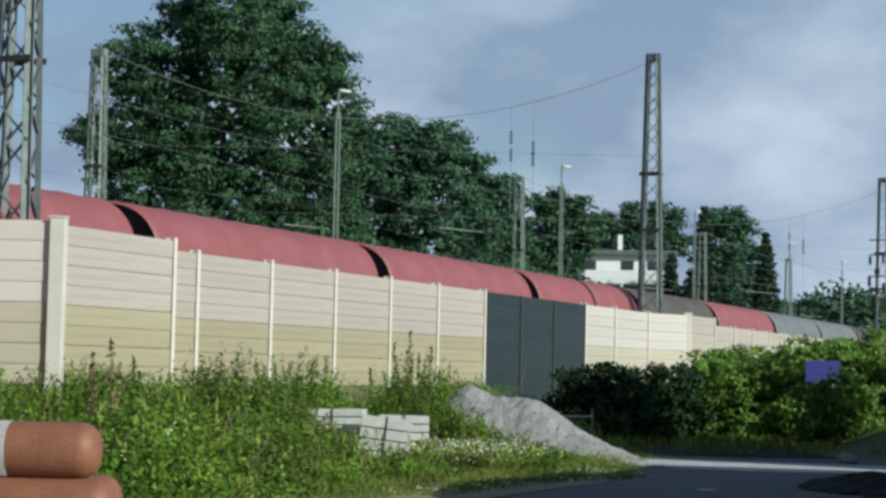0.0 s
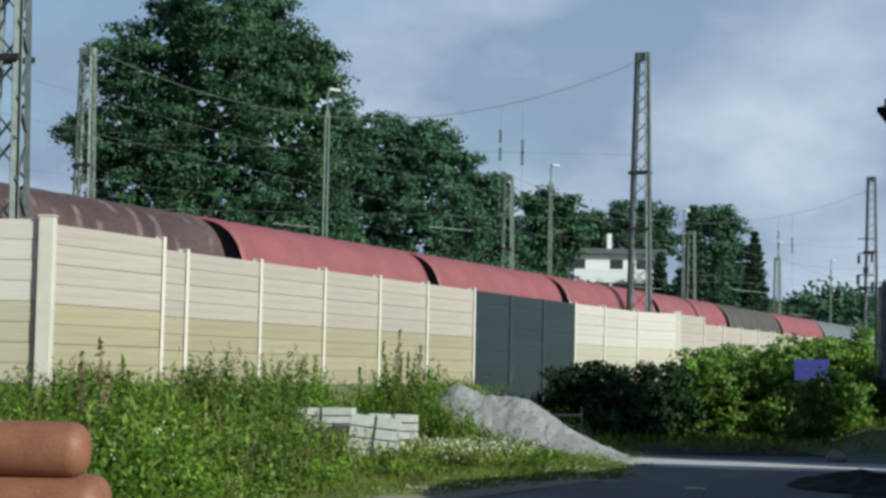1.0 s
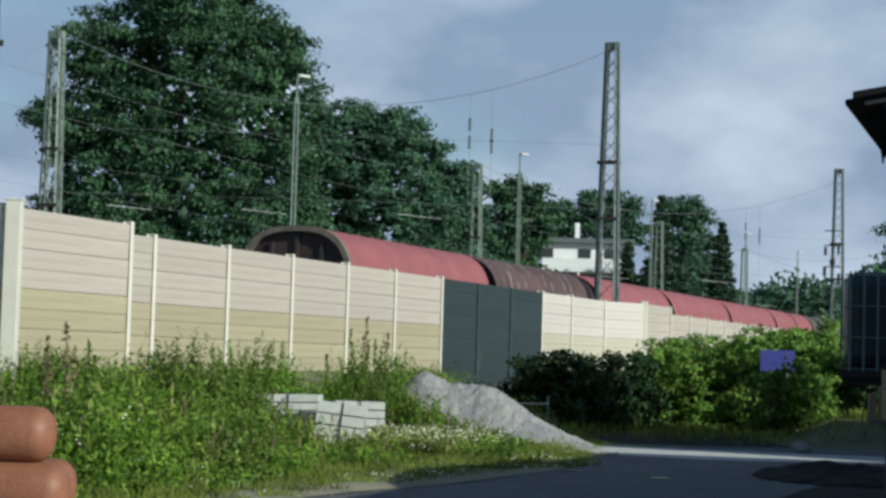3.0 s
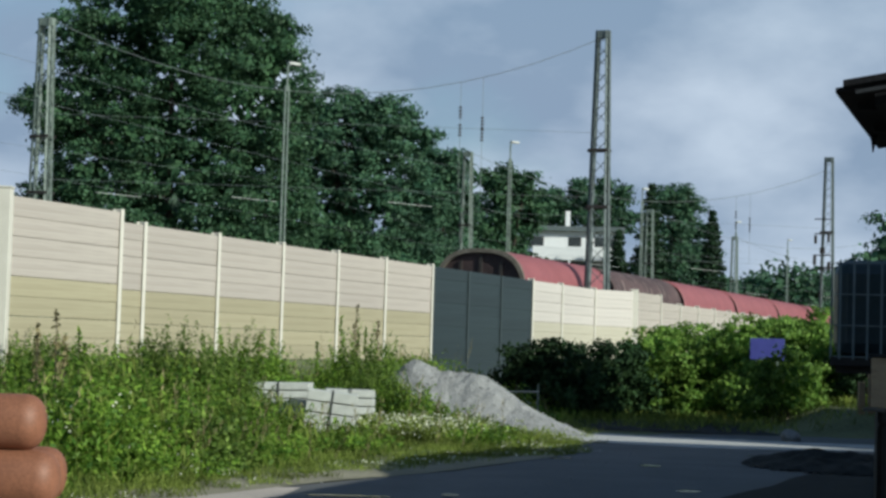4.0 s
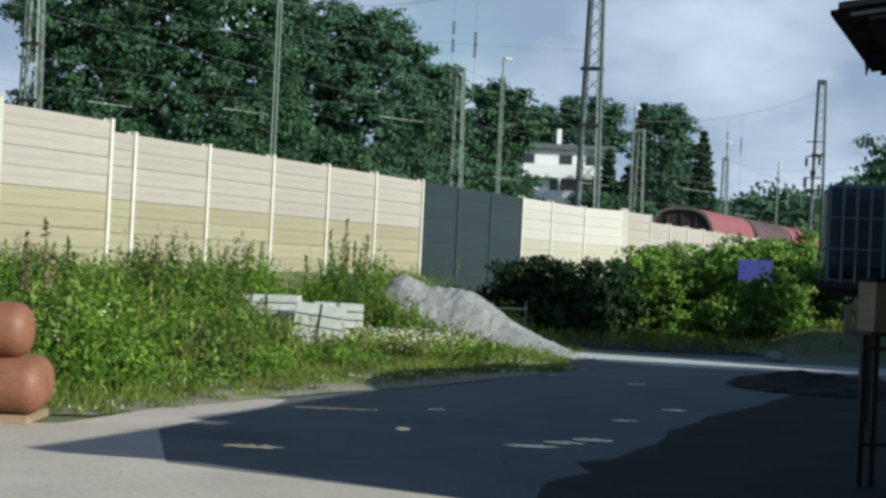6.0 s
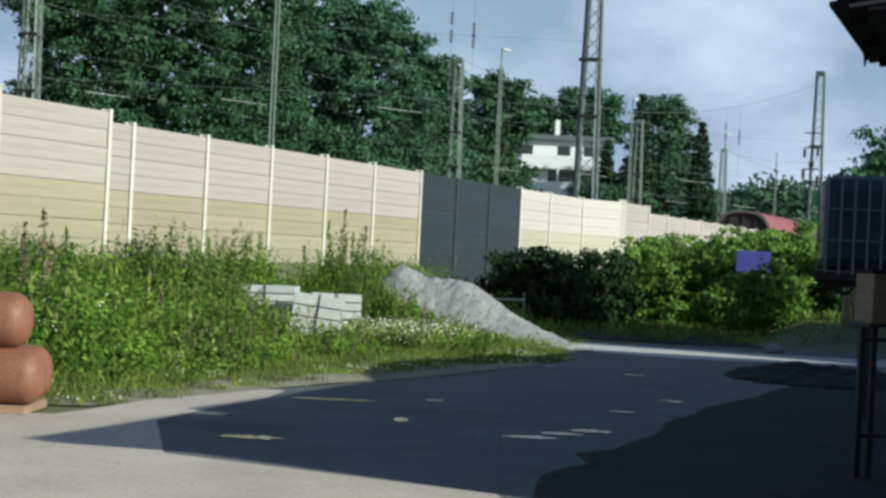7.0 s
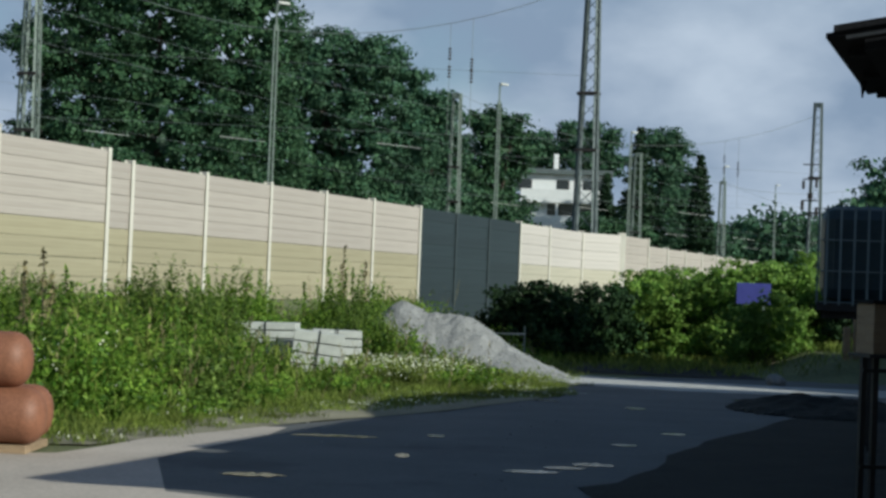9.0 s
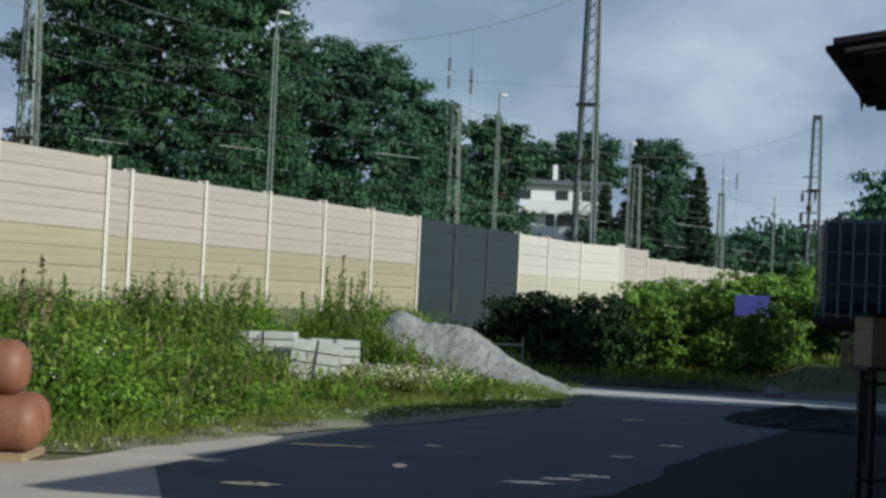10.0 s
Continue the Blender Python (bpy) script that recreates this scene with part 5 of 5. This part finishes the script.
def tall_stalk(x, y, h, seed):
    rng = np.random.default_rng(seed)
    ob = thing("tall_stalk", pose(x, y, ground_z(x, y), 0, 0, rng.uniform(0, 360)), "tall thin brownish weed stalk standing above the grass", "plant", "tall stalks")
    bend = rng.uniform(-0.12, 0.12)
    bm = B()
    tube(bm, [(0, 0, -0.05), (bend * 0.4, 0, h * 0.5), (bend, 0, h)], [0.012, 0.009, 0.003], 5)
    part("stem", bm, M_BARK, ob)
    m = 110
    u = rng.uniform(0.25, 1.0, size=m)
    c = np.stack([bend * u ** 2 + rng.normal(size=m) * 0.07 * (1.15 - u), rng.normal(size=m) * 0.07 * (1.15 - u), u * h], 1)
    o = new("leaves", leaf_mesh("leaves", c, rng.uniform(0.06, 0.14, size=m), L_DRY if seed % 2 else L_WEED, rng, 0.3, 0.35))
    o.parent = ob


for i, (x, y, h) in enumerate(((-0.95, 38.0, 2.0), (-0.7, 38.2, 2.3), (-0.45, 38.0, 1.9), (-0.2, 38.3, 2.1), (0.05, 38.1, 1.6), (-0.6, 38.6, 1.8), (-1.4, 38.0, 1.4),
                               (-4.25, 24.0, 1.95), (-4.0, 24.2, 1.7), (-4.45, 23.8, 1.75), (-3.8, 24.0, 1.5), (-4.1, 23.6, 1.6), (-5.2, 26.0, 1.2), (-2.6, 37.5, 1.3), (1.0, 41.0, 1.1))):
    tall_stalk(x, y, h, 300 + i)


def flower_patch():
    """Low plants with many small white flowers beside the kerb stones."""
    rng = np.random.default_rng(23)
    leaf, flower = [], []
    for _ in range(760):
        x, y = rng.normal(0.55, 0.65), rng.uniform(30.2, 34.2)
        if not verge_ok(x, y) or heap_z(x, y) > 0.25 or x < -0.45:
            continue
        b = np.array([x, y, ground_z(x, y)])
        h = rng.uniform(0.15, 0.42)
        leaf.append(b + np.stack([rng.normal(size=14) * 0.08, rng.normal(size=14) * 0.08, rng.uniform(0, h, size=14)], 1))
        q = rng.integers(1, 5)
        flower.append(b + np.stack([rng.normal(size=q) * 0.09, rng.normal(size=q) * 0.09, h * rng.uniform(0.85, 1.1, size=q)], 1))
    leaf, flower = np.concatenate(leaf), np.concatenate(flower)
    tagged(new("flower_leaves", leaf_mesh("flower_leaves", leaf, rng.uniform(0.06, 0.14, size=len(leaf)), L_GRASS, rng, 0.5, 0.25)), "leaves of a patch of white wild flowers", "plants", kind="stuff")
    tagged(new("flower_patch", leaf_mesh("flower_patch", flower, rng.uniform(0.025, 0.05, size=len(flower)), L_FLOWER, rng, 0.0, 0.9)), "patch of small white wild flowers beside the kerb stones", "plants", kind="stuff")


flower_patch()
def road_stones():
    rng = np.random.default_rng(41)
    bm = B()
    for _ in range(110):
        y = rng.uniform(11, 34)
        x = rng.uniform(-3.6 + 0.24 * (y - 11), 1.5 + 0.22 * (y - 11))
        r = rng.uniform(0.005, 0.013)
        bmesh.ops.create_icosphere(bm, subdivisions=1, radius=r, matrix=Matrix.Translation((x, y, 0.014 + ground_z(x, y) + r * 0.3)) @ Matrix.Diagonal((1.3, 0.9, 0.6, 1)))
    tagged(part("road_stones", bm, M_GRAVEL), "small loose stones scattered on the road", "stones", kind="stuff")


road_stones()


def far_verge_grass():
    """Rough grass on the far verge, under the shrubs."""
    rng = np.random.default_rng(17)
    c, s_ = [], []
    for k in range(4500):
        y = rng.uniform(38, 54)
        x = rng.uniform(1, 16)
        if -x * math.cos(THETA) + y * math.sin(THETA) > 16.8 or y < 38.2 + 0.4 * noise.noise((x, 0.0, 3.0)):
            continue
        if y < 43.5 and x < 10.5 and k % 3:
            continue
        tall = 0.22
        m = 9
        b = np.array([x, y, ground_z(x, y)])
        c.append(b + np.stack([rng.normal(size=m) * 0.1, rng.normal(size=m) * 0.1, rng.uniform(0, tall, size=m)], 1))
        s_.append(rng.uniform(0.1, 0.26, size=m))
    c, s_ = np.concatenate(c), np.concatenate(s_)
    tagged(new("rough_grass", leaf_mesh("rough_grass", c, s_, L_GRASS, rng, 0.8, 0.07)), "rough grass at the edges of the yard", "grass", kind="stuff")


far_verge_grass()


# ---- yard: tank in a cage, stand, small things ----
def build_tank():
    """Dark bulk container in a bar cage, on a pallet that oversails a steel rack."""
    ob = thing("caged_tank", pose(4.83, 20.0, 0, 0, 0, -14), "dark bulk tank in a welded bar cage on a steel rack", "tank")
    z0, z1, w, dp = 1.63, 2.71, 1.3, 1.1
    bm = B()
    box(bm, (0.02, 0.02, z0), (w - 0.02, dp, z1 - 0.02), 0.15)
    part("tank", bm, M_TANK, ob)
    for k in range(9):
        bm = B()
        x = 0.09 + k * (w - 0.12) / 8
        beam(bm, (x, 0.0, z0 - 0.03), (x, 0.0, z1 - 0.03), 0.026, 0.016)
        part("cage_bar", bm, M_CAGE, ob)
    for k in range(7):
        bm = B()
        y = 0.08 + k * (dp - 0.12) / 6
        beam(bm, (-0.004, y, z0 - 0.03), (-0.004, y, z1 - 0.1), 0.016, 0.026)
        part("cage_bar", bm, M_CAGE, ob)
    for k in range(4):
        bm = B()
        z = z0 + k * (z1 - z0 - 0.06) / 3
        beam(bm, (0.03, -0.006, z), (w, -0.006, z), 0.014)
        beam(bm, (-0.01, 0.03, z), (-0.01, dp, z), 0.014)
        part("cage_rail", bm, M_CAGE, ob)
    bm = B()
    box(bm, (0.0, 0, z0 - 0.1), (w, dp, z0), 0.006)
    part("pallet", bm, M_SOOT, ob)
    for y in (0.12, dp - 0.12):
        bm = B()
        beam(bm, (0.05, y, z0 - 0.14), (w + 0.4, y, z0 - 0.14), 0.08)
        part("rack_beam", bm, M_SOOT, ob)
        for x in (0.62, w + 0.3):
            bm = B()
            beam(bm, (x, y, -0.02), (x, y, z0 - 0.18), 0.07)
            part("leg", bm, M_SOOT, ob)


def build_stand():
    """Black steel stand with a small timber box on top."""
    ob = thing("steel_stand", pose(3.84, 14.3, 0, 0, 0, 10), "black steel stand carrying a small timber box", "stand")
    for x in (0.0, 0.1, 0.5):
        bm = B()
        beam(bm, (x, 0, 0), (x, 0, 1.2), 0.045)
        part("upright", bm, M_SOOT, ob)
    for z in (0.35, 1.1):
        bm = B()
        beam(bm, (-0.02, -0.03, z), (0.55, -0.03, z), 0.03)
        part("crossbar", bm, M_SOOT, ob)
    bm = B()
    box(bm, (-0.02, -0.15, 1.2), (0.5, 0.25, 1.23), 0.005)
    part("shelf", bm, M_SOOT, ob)
    bx = thing("timber_box", pose(3.84, 14.3, 1.23, 0, 0, 10), "small orange-brown timber box on a black stand", "box")
    bm = B()
    box(bm, (0.02, -0.12, 0), (0.46, 0.2, 0.39), 0.006)
    part("body", bm, M_WOOD, bx)
    bm = B()
    box(bm, (0.0, -0.14, 0.39), (0.48, 0.22, 0.42), 0.006)
    part("lid", bm, M_ROOFING, bx)


build_tank()
build_stand()


def timber_post(x, y, w, h, label):
    ob = thing("timber_post", pose(x, y, ground_z(x, y) - 0.05), label, "post")
    bm = B()
    box(bm, (-w / 2, -0.06, 0), (w / 2, 0.06, h), 0.012)
    part("shaft", bm, M_WOOD, ob)


timber_post(10.32, 39.0, 0.17, 1.2, "upright weathered timber post beside the tank")
timber_post(10.08, 38.95, 0.14, 0.7, "short weathered timber post beside the tank")


def build_barrier_tape():
    ob = thing("rail_fence", pose(2.1, 37.6, 0.0), "low weathered rail on thin stakes beside the gravel heap", "fence")
    for x in (0.1, 1.0):
        bm = B()
        beam(bm, (x, 0, 0), (x, 0, 0.92), 0.03)
        part("stake", bm, M_OLDSTEEL, ob)
    bm = B()
    beam(bm, (-0.1, -0.02, 0.74), (1.02, -0.02, 0.76), 0.045, 0.02)
    part("rail", bm, M_STAKE, ob, "pale rail")


build_barrier_tape()


def build_blue():
    ob = thing("blue_sign", pose(8.97, 43.4, 0.0, 0, 0, -8), "blank blue panel standing among the shrubs", "sign")
    bm = B()
    box(bm, (-0.4, -0.02, 1.54), (0.4, 0.02, 2.04), 0.01)
    part("panel", bm, M_BLUE, ob)
    for x in (-0.25, 0.25):
        bm = B()
        beam(bm, (x, 0.045, 0), (x, 0.045, 1.95), 0.04)
        part("post", bm, M_OLDSTEEL, ob)


build_blue()


def puddle(x, y, rx, ry, seed):
    bm = B()
    k = 28
    ring = [bm.verts.new((rx * math.cos(a * math.tau / k) * (1 + 0.7 * noise.noise((a * 0.8, seed, 0))), ry * math.sin(a * math.tau / k) * (1 + 1.2 * noise.noise((a * 0.9, seed, 4))), 0)) for a in range(k)]
    bm.faces.new(ring)
    me = mesh(bm, "puddle", M_WATER)
    o = new("puddle", me)
    o.matrix_world = pose(x, y, ground_z(x, y) + 0.02)
    tagged(o, "shallow puddle reflecting the sky on the road", "puddle", kind="structure")


for i, (x, y, rx, ry) in enumerate(((-0.95, 15.25, 0.24, 0.13), (1.45, 16.35, 0.24, 0.13), (1.8, 16.8, 0.2, 0.12), (2.1, 17.2, 0.2, 0.14), (3.76, 26.1, 0.15, 0.22), (3.55, 21.45, 0.15, 0.13), (2.73, 19.6, 0.14, 0.1),
                                    (0.73, 19.95, 0.1, 0.16), (0.33, 17.5, 0.07, 0.2), (2.61, 27.4, 0.2, 0.18), (6.07, 29.4, 0.3, 0.14), (-0.35, 19.55, 0.45, 0.1))):
    puddle(x, y, rx, ry, i)


def build_rock():
    bm = B()
    bmesh.ops.create_icosphere(bm, subdivisions=3, radius=0.19)
    for v in bm.verts:
        v.co *= 1 + 0.3 * noise.noise(v.co * 4)
        v.co.z *= 0.75
    o = part("boulder", bm, M_GRAVEL)
    o.matrix_world = pose(7.75, 35.2, 0.10)
    tagged(o, "grey boulder at the edge of the road", "rock")


build_rock()


# ---- movement ----
def motions():
    """The train rolls away at about 15 m/s; the tail wagon first."""
    tail = ((0.0, -2.73), (1.0, 12.6), (2.0, 27.7), (2.7, 38.2), (4.5, 65.0), (6.0, 88.0), (7.5, 111.3), (10.0, 150.4))
    for k, wagon in enumerate(wagons):
        rows = []
        for t, s in tail:
            p = T(s + (k + 0.5) * WAGON, TRACK_D, RAIL)
            rows.append((t, Matrix.Translation(p) @ pose(0, 0, 0, 0, 0, TRACK_TURN)))
        walk(wagon, rows)


motions()
